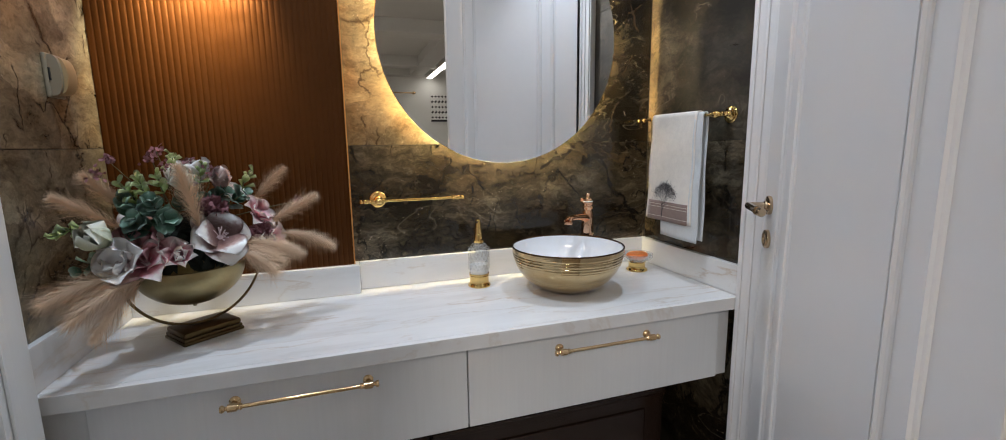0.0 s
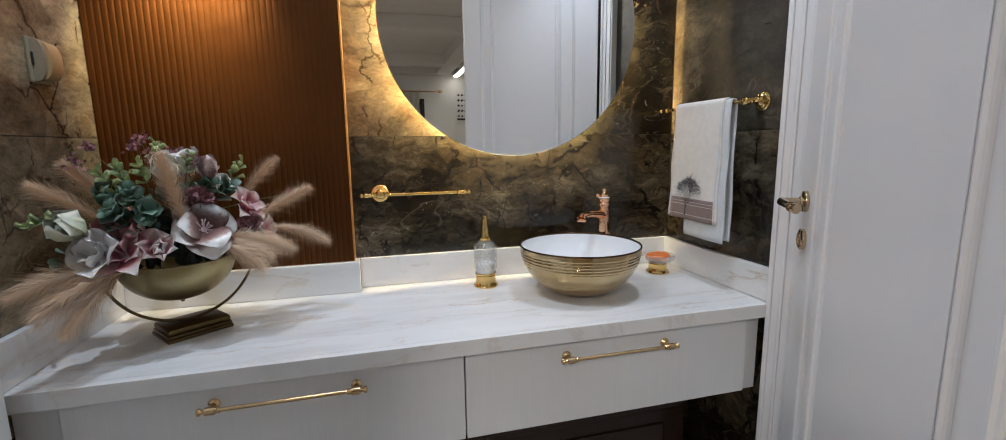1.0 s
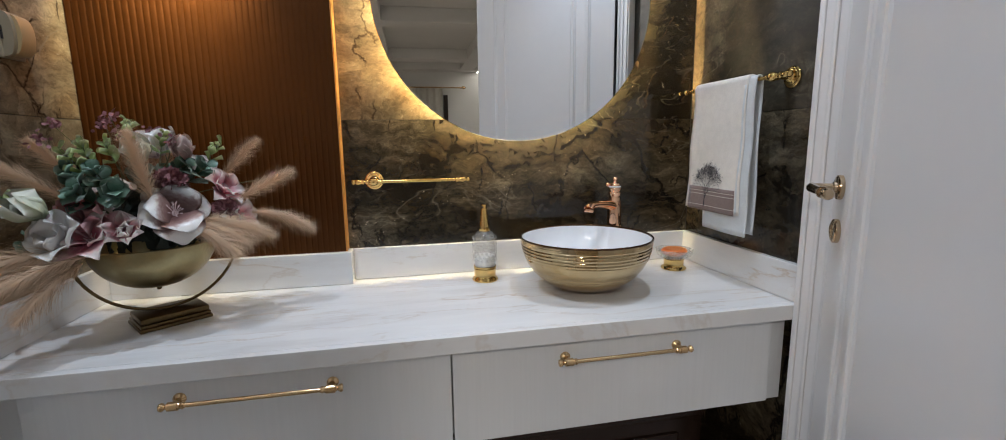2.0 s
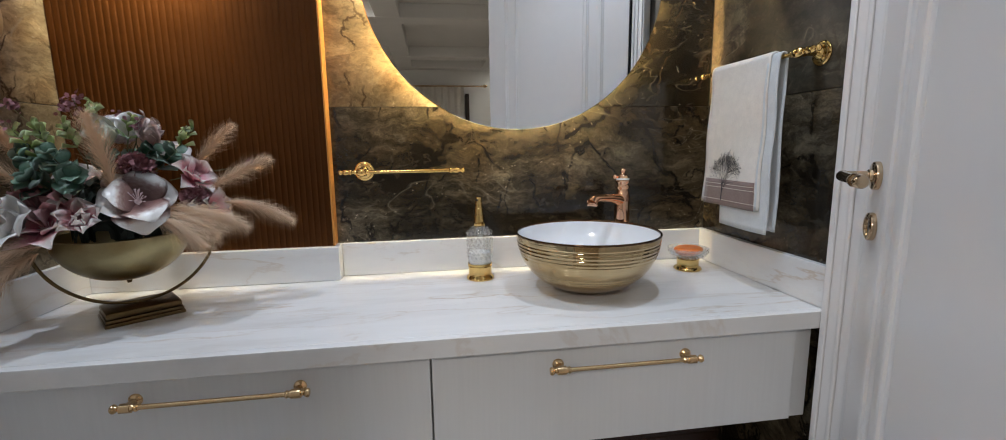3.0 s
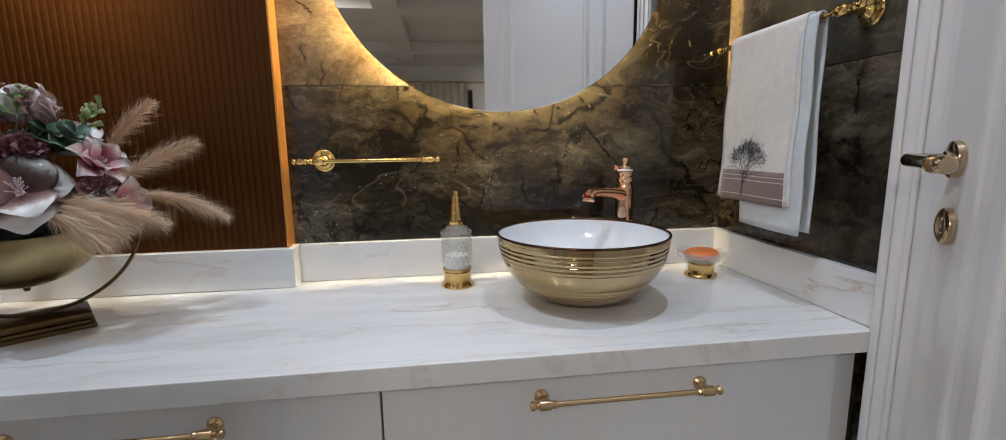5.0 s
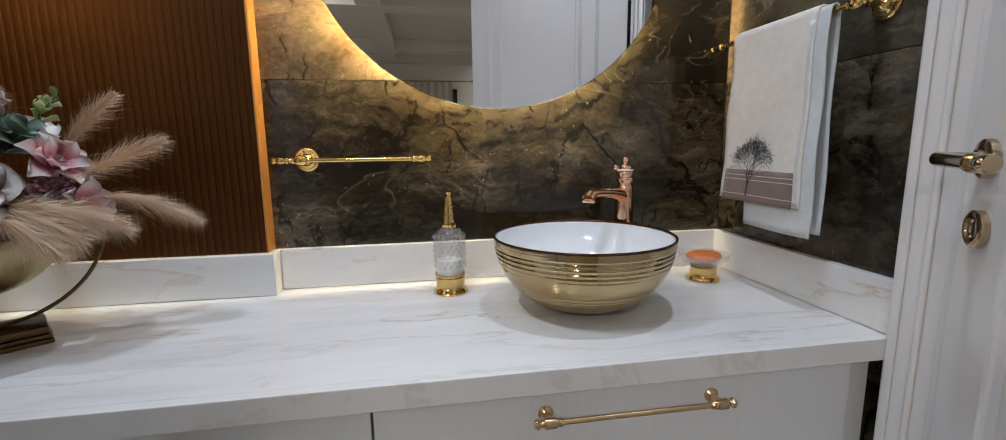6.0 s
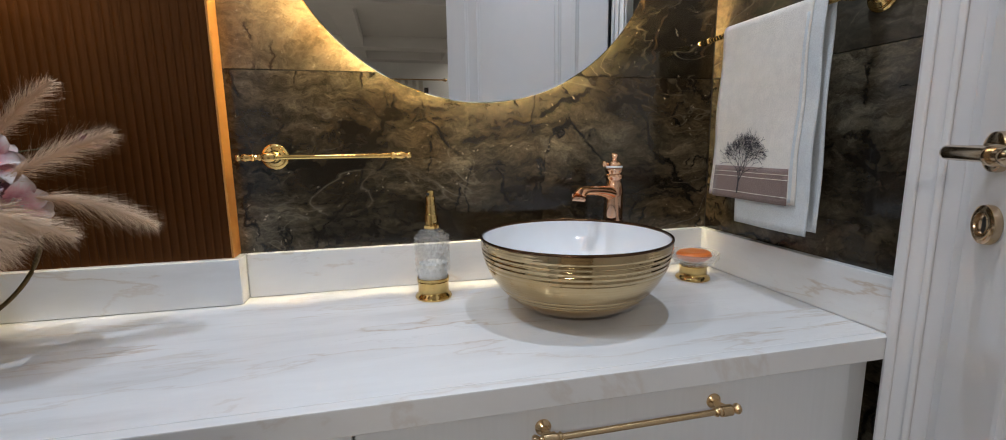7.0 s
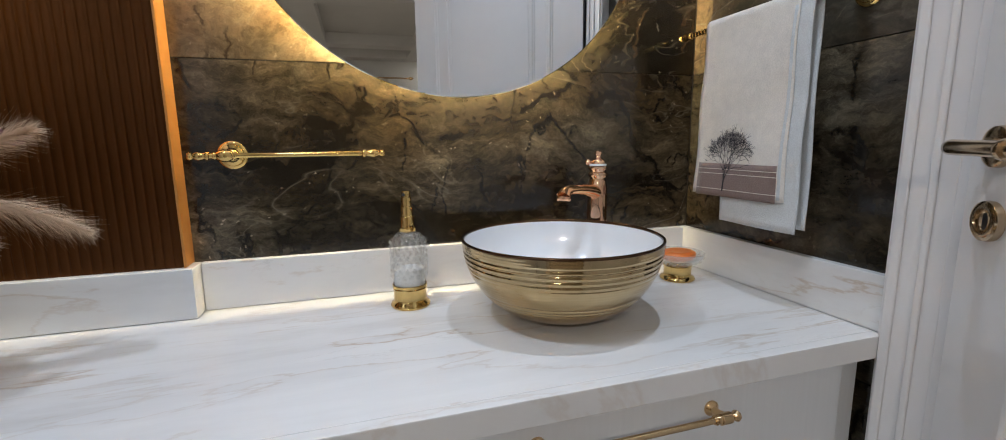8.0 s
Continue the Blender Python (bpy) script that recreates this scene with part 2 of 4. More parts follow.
M_DOOR = plain("white_door_paint", (0.83, 0.80, 0.785), 0.33, 0, 0.02, 6, 0.0)
M_FRONT = lacquer("cream_white_drawer_paint", (0.82, 0.83, 0.84), 0.30, (150, 150, 4))
M_PLASTER = plain("plaster_white", (0.78, 0.77, 0.75), 0.8, 0, 0.03, 10, 0.08)
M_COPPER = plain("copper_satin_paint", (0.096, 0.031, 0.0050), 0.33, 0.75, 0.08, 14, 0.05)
# panel copper brightened: the mirror's glow on the side face is in this colour
M_COPPER_EDGE = plain("copper_lit_tone", (0.55, 0.24, 0.06), 0.40, 0.3, 0.06, 14, 0.03)
M_GOLD = plain("polished_gold", (0.72, 0.50, 0.19), 0.10, 1.0, 0.04, 20, 0.0)
M_ROSE = plain("rose_gold", (0.80, 0.50, 0.33), 0.09, 1.0, 0.04, 20, 0.0)
M_BRASS = plain("champagne_brass", (0.70, 0.49, 0.27), 0.17, 1.0, 0.05, 20, 0.02)
M_HANDLE = plain("bronze_chrome", (0.55, 0.42, 0.28), 0.15, 1.0, 0.06, 20, 0.0)
M_OLDBRASS = plain("brushed_old_brass", (0.37, 0.30, 0.155), 0.34, 1.0, 0.14, 30, 0.06)
M_DARKBRASS = plain("aged_dark_brass", (0.15, 0.10, 0.045), 0.34, 1.0, 0.25, 30, 0.08)
M_BASIN_OUT = basin_gold("gilded_ceramic")
M_BASIN_IN = plain("white_glazed_ceramic", (0.84, 0.85, 0.87), 0.07, 0, 0.01, 10, 0.0, 0.4)
M_BASIN_RIM = plain("dark_bronze_glaze", (0.10, 0.050, 0.024), 0.14, 0.9, 0.1, 20, 0.0)
M_MIRROR = plain("mirror_silver", (0.90, 0.91, 0.91), 0.0, 1.0, 0.0, 1, 0.0)
M_LED = glow("warm_led_strip", (1.0, 0.78, 0.41), 440.0)
M_GLASS = glass("clear_glass", 0.045, 0.30)
M_CUT = glass("cut_glass_studs", 0.13, 0.62)
M_DISH = glass("frosted_cut_glass", 0.15, 0.5)
# flat black that paints the shade inside gaps, slots and holes
M_BLACK = plain("gap_shade_black", (0.012, 0.012, 0.013), 0.5)
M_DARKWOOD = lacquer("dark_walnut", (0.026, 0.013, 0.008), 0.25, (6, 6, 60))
M_FLOOR = plain("grey_beige_floor", (0.32, 0.28, 0.24), 0.25, 0, 0.15, 3, 0.02)
M_PLASTIC = plain("ivory_plastic", (0.27, 0.22, 0.15), 0.4, 0, 0.04, 10, 0.0)


# ---- mesh helpers ----
def thing(name, label, category, loc=(0, 0, 0), group="", kind="", rz=0.0):
    ob = new(name)
    ob.empty_display_size = 0.02
    ob.matrix_world = pose(*loc, 0, 0, rz)
    return tagged(ob, label, category, group, kind)


def part(name, bm, material, parent=None, label="", smooth=None, m=None):
    me = bpy.data.meshes.new(name)
    bm.normal_update()
    bm.to_mesh(me)
    bm.free()
    me.materials.append(material)
    if smooth is not None:
        me.shade_smooth() if smooth >= 180 else me.set_sharp_from_angle(angle=radians(smooth))
        if smooth < 180:
            me.polygons.foreach_set("use_smooth", [True] * len(me.polygons))
    ob = new(name, me)
    if parent:
        ob.parent = parent
    if m is not None:
        ob.matrix_basis = m
    return tagged(ob, label)


def box(bm, lo, hi, bevel=0.0, seg=2, m=None):
    r = bmesh.ops.create_cube(bm, size=1.0)
    vs = r["verts"]
    for v in vs:
        v.co = Vector([a + (b - a) * (c + 0.5) for a, b, c in zip(lo, hi, v.co)])
    if m is not None:
        bmesh.ops.transform(bm, matrix=m, verts=vs)
    if bevel > 0:
        es = {e for v in vs for e in v.link_edges}
        bmesh.ops.bevel(bm, geom=list(es), offset=bevel, segments=seg, profile=0.6, affect="EDGES")
    return bm


def boxed(lo, hi, bevel=0.0, seg=2):
    return box(bmesh.new(), lo, hi, bevel, seg)


def lathe(profile, seg=40, m=None, bm=None, close=False):
    """Turns (radius, height) points round z."""
    bm = bm or bmesh.new()
    rings = []
    for r, z in profile:
        if r < 1e-5:
            rings.append([bm.verts.new((0, 0, z))])
        else:
            rings.append([bm.verts.new((r * math.cos(2 * math.pi * i / seg), r * math.sin(2 * math.pi * i / seg), z)) for i in range(seg)])
    pairs = list(zip(rings, rings[1:]))
    if close:
        pairs.append((rings[-1], rings[0]))
    for a, b in pairs:
        for i in range(seg):
            j = (i + 1) % seg
            q = [a[i % len(a)], a[j % len(a)], b[j % len(b)], b[i % len(b)]]
            q = list(dict.fromkeys(q))
            if len(q) > 2:
                bm.faces.new(q)
    if m is not None:
        bmesh.ops.transform(bm, matrix=m, verts=[v for r in rings for v in r])
    return bm


def tube(points, radius, seg=12, bm=None, caps=True):
    """A round rod along points; radius a number or one for each point."""
    bm = bm or bmesh.new()
    pts = [Vector(p) for p in points]
    rad = radius if isinstance(radius, (list, tuple)) else [radius] * len(pts)
    rings = []
    for i, p in enumerate(pts):
        d = (pts[min(i + 1, len(pts) - 1)] - pts[max(i - 1, 0)]).normalized()
        up = Vector((0, 0, 1)) if abs(d.z) < 0.9 else Vector((0, 1, 0))
        u = d.cross(up).normalized()
        w = d.cross(u).normalized()
        rings.append([bm.verts.new(p + rad[i] * (u * math.cos(2 * math.pi * k / seg) + w * math.sin(2 * math.pi * k / seg))) for k in range(seg)])
    for a, b in zip(rings, rings[1:]):
        for k in range(seg):
            bm.faces.new((a[k], b[k], b[(k + 1) % seg], a[(k + 1) % seg]))
    if caps:
        bm.faces.new(rings[0])
        bm.faces.new(list(reversed(rings[-1])))
    return bm


# ---- structure ----
XL, XR, YB, YF = -0.64, 1.175, 1.645, 0.22
TOP, SPLASH, ROOM = 0.793, 0.892, 2.60


def structure(name, bm, material, label, category):
    return tagged(part(name, bm, material), label, category, "", "structure")


floor = structure("floor", boxed((XL - 0.3, 0.0, -0.1), (XR + 0.3, YB + 0.2, 0)), M_FLOOR, "grey-beige polished stone floor of the washroom", "floor")
ceiling = structure("ceiling", boxed((XL - 0.2, 0.08, ROOM), (XR + 0.2, YB + 0.2, ROOM + 0.1)), M_PLASTER, "plain white plaster ceiling of the washroom", "ceiling")
wall_back = structure("wall_back", boxed((XL - 0.15, YB + 0.009, 0), (XR + 0.15, YB + 0.15, ROOM)), M_GROUT, "wall clad in polished brown-black marble tiles behind the vanity", "wall")
wall_right = structure("wall_right", boxed((XR + 0.009, YF, 0), (XR + 0.15, YB + 0.009, ROOM)), M_GROUT, "wall clad in polished brown-black marble tiles with a towel bar", "wall")
wall_left = structure("wall_left", boxed((XL - 0.15, YF, 0), (XL - 0.009, YB + 0.009, ROOM)), M_GROUT, "wall clad in tan and brown marble tiles beside the vanity", "wall")
bm = bmesh.new()
box(bm, (XL - 0.15, YF - 0.12, 0), (-0.27, YF, ROOM))
box(bm, (0.685, YF - 0.12, 0), (XR + 0.15, YF, ROOM))
box(bm, (-0.27, YF - 0.12, 2.46), (0.685, YF, ROOM))
wall_front = structure("wall_front", bm, M_PLASTER, "white plaster wall pierced by the entrance doorway", "wall")
bm = bmesh.new()
box(bm, (-0.27, YF - 0.135, 0), (-0.24, YF + 0.012, 2.43), 0.004)
box(bm, (0.655, YF - 0.135, 0), (0.685, YF + 0.012, 2.43), 0.004)
box(bm, (-0.27, YF - 0.135, 2.43), (0.685, YF + 0.012, 2.46), 0.004)
door_frame = structure("door_frame", bm, M_DOOR, "white painted lining of the entrance doorway", "door frame")

# ---- vanity: worktop, upstands, cabinet ----
worktop = thing("worktop", "long white marble worktop with grey and rusty veins", "worktop")
part("slab", boxed((XL, 1.1335, TOP - 0.020), (1.165, YB - 0.002, TOP), 0.0012), M_STONE, worktop)
part("front_edge", boxed((XL, 1.113, TOP - 0.040), (1.165, 1.1333, TOP), 0.0018), M_STONE, worktop, "thick built-up marble front edge")


def upstand(lo, hi, label):
    return tagged(part("upstand", boxed(lo, hi, 0.002), M_STONE_UP), label, "upstand", "marble upstands")


upstand((0.022, 1.628, TOP + 0.001), (1.155, YB - 0.001, SPLASH), "low white marble upstand below the dark marble wall")
upstand((XL + 0.018, 1.582, TOP + 0.001), (0.021, YB - 0.001, SPLASH), "low white marble upstand under the fluted copper panel")
upstand((1.1555, 1.115, TOP + 0.001), (XR - 0.001, YB - 0.001, SPLASH), "low white marble upstand beneath the hanging towel")
upstand((XL + 0.001, 1.115, TOP + 0.001), (XL + 0.0175, YB - 0.001, SPLASH), "low white marble upstand beside the flower arrangement")


def bar_handle(parent, cx, cz, y, length):
    """A drawer pull: slim rod, square-necked posts, turned end knobs."""
    h = part("handle", tube([(cx - length / 2 + 0.03, y - 0.030, cz), (cx + length / 2 - 0.03, y - 0.030, cz)], 0.0048, 16), M_BRASS, parent, "slim champagne brass bar handle", 60)
    for s in (-1, 1):
        ex = cx + s * (length / 2 - 0.022)
        m = pose(ex, y - 0.030, cz, 0, 90 * s, 0)
        collar = lathe([(0, -0.020), (0.0062, -0.020), (0.0078, -0.017), (0.0062, -0.014), (0.0075, -0.010), (0.0075, -0.009), (0.009, -0.009), (0.009, 0.009), (0.006, 0.0105),
                        (0.0045, 0.014), (0.0078, 0.018), (0.0088, 0.021), (0.0072, 0.0245), (0, 0.0255)], 20, m)
        part("end_knob", collar, M_BRASS, h, "", 40)
        post = lathe([(0, 0.0), (0.0125, 0.0), (0.0125, 0.003), (0.0105, 0.005), (0.0065, 0.008), (0.0058, 0.016), (0.0075, 0.022), (0.0075, 0.027), (0, 0.027)], 20, pose(ex, y, cz, 90, 0, 0))
        part("post", post, M_BRASS, h, "", 40)
    return h


vanity = thing("vanity_cabinet", "cream-white wall-hung vanity cabinet with two wide drawers", "cabinet", (0, 0, 0))
part("body", boxed((XL + 0.002, 1.165, 0.530), (1.150, 1.640, TOP - 0.041), 0.001), M_FRONT, vanity)
for x0, x1, hx0, hx1 in ((-0.556, 0.2725, -0.300, 0.040), (0.2765, 1.112, 0.522, 0.858)):
    d = part("drawer_front", boxed((x0, 1.143, 0.517), (x1, 1.1645, TOP - 0.043), 0.0015), M_FRONT, vanity)
    bar_handle(d, (hx0 + hx1) / 2, 0.705, 1.143, hx1 - hx0)
part("filler_strip", boxed((1.1155, 1.1515, 0.517), (1.158, 1.1645, TOP - 0.043), 0.001), M_FRONT, vanity)
part("filler_strip", boxed((XL + 0.003, 1.150, 0.517), (-0.559, 1.1645, TOP - 0.043), 0.001), M_FRONT, vanity)

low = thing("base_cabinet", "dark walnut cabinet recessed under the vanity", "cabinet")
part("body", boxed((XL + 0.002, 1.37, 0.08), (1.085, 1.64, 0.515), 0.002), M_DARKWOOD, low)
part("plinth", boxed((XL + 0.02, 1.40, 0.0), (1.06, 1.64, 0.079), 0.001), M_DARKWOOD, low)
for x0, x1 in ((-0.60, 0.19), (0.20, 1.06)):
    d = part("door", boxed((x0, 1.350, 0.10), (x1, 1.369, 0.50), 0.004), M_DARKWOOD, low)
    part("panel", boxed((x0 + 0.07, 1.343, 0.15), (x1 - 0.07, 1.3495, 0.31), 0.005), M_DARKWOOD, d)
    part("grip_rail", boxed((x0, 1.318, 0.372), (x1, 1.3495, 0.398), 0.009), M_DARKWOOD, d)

# ---- fluted copper panel ----
PX0, PX1 = XL + 0.002, 0.008
panel = thing("copper_wall_panel", "fluted copper-coloured wall panel behind the flower arrangement", "wall panel")
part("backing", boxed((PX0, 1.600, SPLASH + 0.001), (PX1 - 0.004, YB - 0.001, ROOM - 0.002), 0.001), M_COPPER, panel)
part("edge_trim", boxed((PX1 - 0.0035, 1.594, SPLASH + 0.001), (PX1 + 0.0005, YB - 0.001, ROOM - 0.002), 0.0008), M_COPPER_EDGE, panel, "smooth copper edge strip with the mirror glow in its colour")
N_RIB = 40
pitch_rib = (PX1 - 0.004 - PX0) / N_RIB
bm = bmesh.new()
prof = [(-0.5, 0), (-0.44, 0.0), (-0.38, 0.5), (-0.24, 0.88), (0, 1.0), (0.24, 0.88), (0.38, 0.5), (0.44, 0), (0.5, 0)]
lowv = [bm.verts.new((p * pitch_rib, -0.0016 * h, SPLASH + 0.001)) for p, h in prof]
topv = [bm.verts.new((p * pitch_rib, -0.0016 * h, ROOM - 0.002)) for p, h in prof]
for i in range(len(prof) - 1):
    bm.faces.new((lowv[i], lowv[i + 1], topv[i + 1], topv[i]))
bm.faces.new(list(reversed(lowv)))
rib = part("rib", bm, M_COPPER, panel, "", 50, pose(PX0 + pitch_rib * 0.5, 1.5995, 0))
for i in range(1, N_RIB):
    r = new("rib", rib.data)
    r.parent = panel
    r.matrix_basis = pose(PX0 + pitch_rib * (i + 0.5), 1.5995, 0)

# ---- round back-lit mirror ----
MX, MZ, MR = 0.547, 1.652, 0.436
mirror = thing("round_mirror", "large round frameless mirror with a warm light ring behind it", "mirror", (MX, 1.600, MZ))
FACE = pose(0, 0, 0, 90, 0, 0)
part("mirror_glass", lathe([(0, 0.0), (MR - 0.002, 0.0), (MR, -0.002), (MR, -0.005), (0, -0.005)], 160, FACE), M_MIRROR, mirror, "", 30)
part("back_plate", lathe([(0, -0.006), (MR - 0.064, -0.006), (MR - 0.064, -0.040), (0, -0.040)], 96, FACE), M_PLASTER, mirror)
part("light_strip", lathe([(MR - 0.0635, -0.007), (MR - 0.060, -0.007), (MR - 0.060, -0.0115), (MR - 0.0635, -0.0115)], 120, FACE, close=True), M_LED, mirror, "glowing warm light strip")

# ---- basin and tap ----
basin = thing("vessel_basin", "round gilded vessel basin with a white glazed inside", "basin", (0.688, 1.385, TOP))
R, H = 0.187, 0.150
outer = [(0.0, 0.001), (0.060, 0.001), (0.064, 0.004), (0.064, 0.008)]
for i in range(1, 221):
    a = i / 220
    r = 0.064 + (R - 0.064) * math.sin(a * math.pi / 2) ** 0.92
    z = 0.008 + (H - 0.008) * (1 - math.cos(a * math.pi / 2)) ** 0.86
    groove = 0.0
    for c, w, dp in ((0.045, 0.0016, 0.0009), (0.051, 0.0016, 0.0009), (0.059, 0.0016, 0.0009), (0.098, 0.0024, 0.0006), (0.107, 0.0024, 0.0010), (0.116, 0.0024, 0.0012), (0.125, 0.0024, 0.0013), (0.134, 0.0024, 0.0010)):
        groove += dp * math.exp(-((z - c) / w) ** 2)
    if z > 0.02:
        groove = groove * 1.6 + 0.00010 * (1 + math.cos(2 * math.pi * z / 0.0052))
    outer.append((r - groove, z))
part("outer_shell", lathe(outer, 96), M_BASIN_OUT, basin, "champagne gold outer shell with turned grooves", 60)
part("rim", lathe([(R - 0.001, H - 0.0015), (R + 0.0006, H + 0.0010), (R, H + 0.0036), (R - 0.002, H + 0.0046), (R - 0.0042, H + 0.0035), (R - 0.0050, H + 0.0005), (R - 0.004, H - 0.002)], 96, close=True), M_BASIN_RIM, basin, "thin dark bronze rim", 180)
inner = [(0.0, 0.020), (0.020, 0.0205), (0.06, 0.024)]
for i in range(1, 25):
    a = i / 24
    inner.append((0.06 + (R - 0.0048 - 0.06) * math.sin(a * math.pi / 2), 0.024 + (H - 0.001 - 0.024) * (1 - math.cos(a * math.pi / 2))))
part("inner_bowl", lathe(inner, 96), M_BASIN_IN, basin, "glossy white glazed inside", 180)
part("drain", lathe([(0, 0.0275), (0.012, 0.027), (0.021, 0.025), (0.024, 0.0222), (0.024, 0.0205)], 32), M_ROSE, basin, "rose gold drain plug", 40)

TALL = Matrix.Diagonal((1, 1, 1.040, 1))
tap = thing("basin_tap", "polished rose gold single-lever tap with an antique shape", "tap", (0.847, 1.540, TOP))
tap.matrix_world = tap.matrix_world @ TALL
part("body", lathe([(0, 0), (0.031, 0), (0.032, 0.003), (0.028, 0.008), (0.0255, 0.014), (0.0240, 0.05), (0.0230, 0.12), (0.0222, 0.18), (0.0215, 0.215), (0.0195, 0.226), (0.0172, 0.233), (0.0172, 0.237),
                    (0.0205, 0.240), (0.0215, 0.2435), (0.0205, 0.247), (0.0172, 0.2495), (0.0180, 0.2535), (0.0210, 0.2555), (0.0216, 0.258), (0.0205, 0.2605), (0.0165, 0.2615), (0.0158, 0.262), (0, 0.262)], 36), M_ROSE, tap, "", 50)
part("collar_ring", lathe([(0.0170, 0.2622), (0.0195, 0.2630), (0.0195, 0.2660), (0.0170, 0.2668)], 32, close=True), M_BASIN_IN, tap, "white ceramic ring", 60)
sp = [(-0.008, -0.006, 0.205), (-0.028, -0.020, 0.2115), (-0.052, -0.037, 0.2155), (-0.080, -0.056, 0.2185), (-0.104, -0.073, 0.2195), (-0.116, -0.081, 0.2165), (-0.1225, -0.0855, 0.2085)]
part("spout", tube(sp, [0.0165, 0.0140, 0.0115, 0.0102, 0.0105, 0.012, 0.0148], 20), M_ROSE, tap, "", 60)
part("aerator", lathe([(0, -0.006), (0.013, -0.006), (0.0155, -0.003), (0.0155, 0.002), (0, 0.004)], 24, pose(-0.1232, -0.0860, 0.2060, -8, 8, 0)), M_ROSE, tap, "", 40)
part("cap", lathe([(0.0158, 0.2625), (0.017, 0.267), (0.0165, 0.272), (0.012, 0.277), (0.007, 0.279), (0.0055, 0.283), (0.0085, 0.287), (0.0085, 0.291), (0.004, 0.295), (0, 0.2955)], 28), M_ROSE, tap, "", 50)
lever = part("lever", tube([(-0.010, 0.003, 0.269), (-0.015, 0.005, 0.2705), (-0.019, 0.006, 0.2705)], [0.005, 0.0042, 0.0045], 12), M_ROSE, tap, "", 60)
part("lever_knob", lathe([(0, -0.007), (0.005, -0.006), (0.0078, 0), (0.005, 0.006), (0, 0.007)], 16, pose(-0.0215, 0.0068, 0.2705)), M_ROSE, lever, "", 180)

# ---- towel rails ----


def rail(name, label, length, ros_at, m):
    """A turned gold rail on one round wall plate; local x along the bar, y out of the wall."""
    t = new(name)
    t.empty_display_size = 0.02
    t.matrix_world = m
    tagged(t, label, "towel rail", "gold rails")
    off = 0.062
    part("wall_plate", lathe([(0, 0.001), (0.0265, 0.001), (0.0275, 0.004), (0.025, 0.0065), (0.0215, 0.007), (0.0205, 0.0095), (0.017, 0.011), (0.0145, 0.012), (0.012, 0.017), (0.0072, 0.021), (0.0066, 0.040), (0.008, 0.046), (0, 0.046)], 36, pose(ros_at, 0, 0, -90, 0, 0)), M_GOLD, t, "", 40)
    part("boss", lathe([(0, -0.020), (0.006, -0.020), (0.008, -0.0165), (0.0066, -0.0135), (0.009, -0.011), (0.0115, -0.005), (0.0122, 0), (0.0115, 0.005), (0.009, 0.011), (0.0066, 0.0135), (0.008, 0.0165), (0.006, 0.020), (0, 0.020)], 28, pose(ros_at, off, 0, 0, 90, 0)), M_GOLD, t, "", 60)
    bar = tube([(0.030, off, 0), (length - 0.045, off, 0)], 0.0050, 18)
    part("bar", bar, M_GOLD, t, "", 60)
    for k in range(6):
        part("bead", lathe([(0.0048, -0.0022), (0.0064, 0), (0.0048, 0.0022)], 16, pose(length - 0.052 - k * 0.010, off, 0, 0, 90, 0)), M_GOLD, t, "", 180)
    tip = [(0, 0.0), (0.0062, 0.0), (0.0085, 0.003), (0.0085, 0.006), (0.0062, 0.009), (0.0075, 0.016), (0.0088, 0.022), (0.0072, 0.028), (0.0048, 0.033), (0.0072, 0.036), (0.0078, 0.040), (0.0055, 0.0445), (0, 0.046)]
    part("finial", lathe(tip, 22, pose(length - 0.046, off, 0, 0, 90, 0)), M_GOLD, t, "", 60)
    part("finial", lathe([(r, z * 0.8) for r, z in tip], 22, pose(0.037, off, 0, 0, -90, 0)), M_GOLD, t, "", 60)
    return t


rail("hand_towel_rail", "empty turned gold towel rail on the dark marble wall", 0.352, 0.062, pose(0.034, YB - 0.0005, 1.102, 0, 0, 0) @ Matrix.Diagonal((1, -1, 1, 1)))
rail("towel_rail", "turned gold towel rail holding the white towel", 0.478, 0.062, Matrix.Translation((XR - 0.0005, 1.146, 1.366)) @ pose(0, 0, 0, 0, 0, 90))

# ---- soap dispenser ----
disp = thing("soap_dispenser", "cut-glass liquid soap dispenser with gold pump and base", "soap dispenser", (0.418, 1.530, TOP))
part("base", lathe([(0, 0.0), (0.038, 0.0), (0.040, 0.004), (0.038, 0.009), (0.034, 0.012), (0.033, 0.016), (0.0335, 0.036), (0.0345, 0.038), (0.0335, 0.040), (0, 0.040)], 40), M_GOLD, disp, "polished gold base", 40)


# ---- entrance door ----
DOOR = Matrix.Translation((1.127, 1.016, 0)) @ pose(0, 0, 0, 0, 0, math.degrees(math.atan2(-0.837, -0.547)))
W, DZ = 0.905, 2.42
door_1 = new("door_1")
door_1.matrix_world = DOOR
tagged(door_1, "open white panelled door with double mouldings and bronze lever", "door", "", "structure")
part("leaf", boxed((0, 0, 0.008), (W, 0.022, DZ), 0.002), M_DOOR, door_1)
part("edge", boxed((0.001, 0.0225, 0.008), (W, 0.042, DZ), 0.002), M_DOOR, door_1)
# black strip painted in for the dark gap the mirror sees here
part("edge_gap_shade", boxed((-0.0014, 0.004, 0.008), (0.0005, 0.021, DZ), 0.0), M_BLACK, door_1, "black strip for the shaded gap along the door edge")
trim_right = thing("trim_side_casing", "white profiled casing against the marble wall", "trim", kind="structure")
part("board", boxed((1.146, 0.985, 0), (XR - 0.0005, 1.118, 2.2), 0.004), M_DOOR, trim_right)
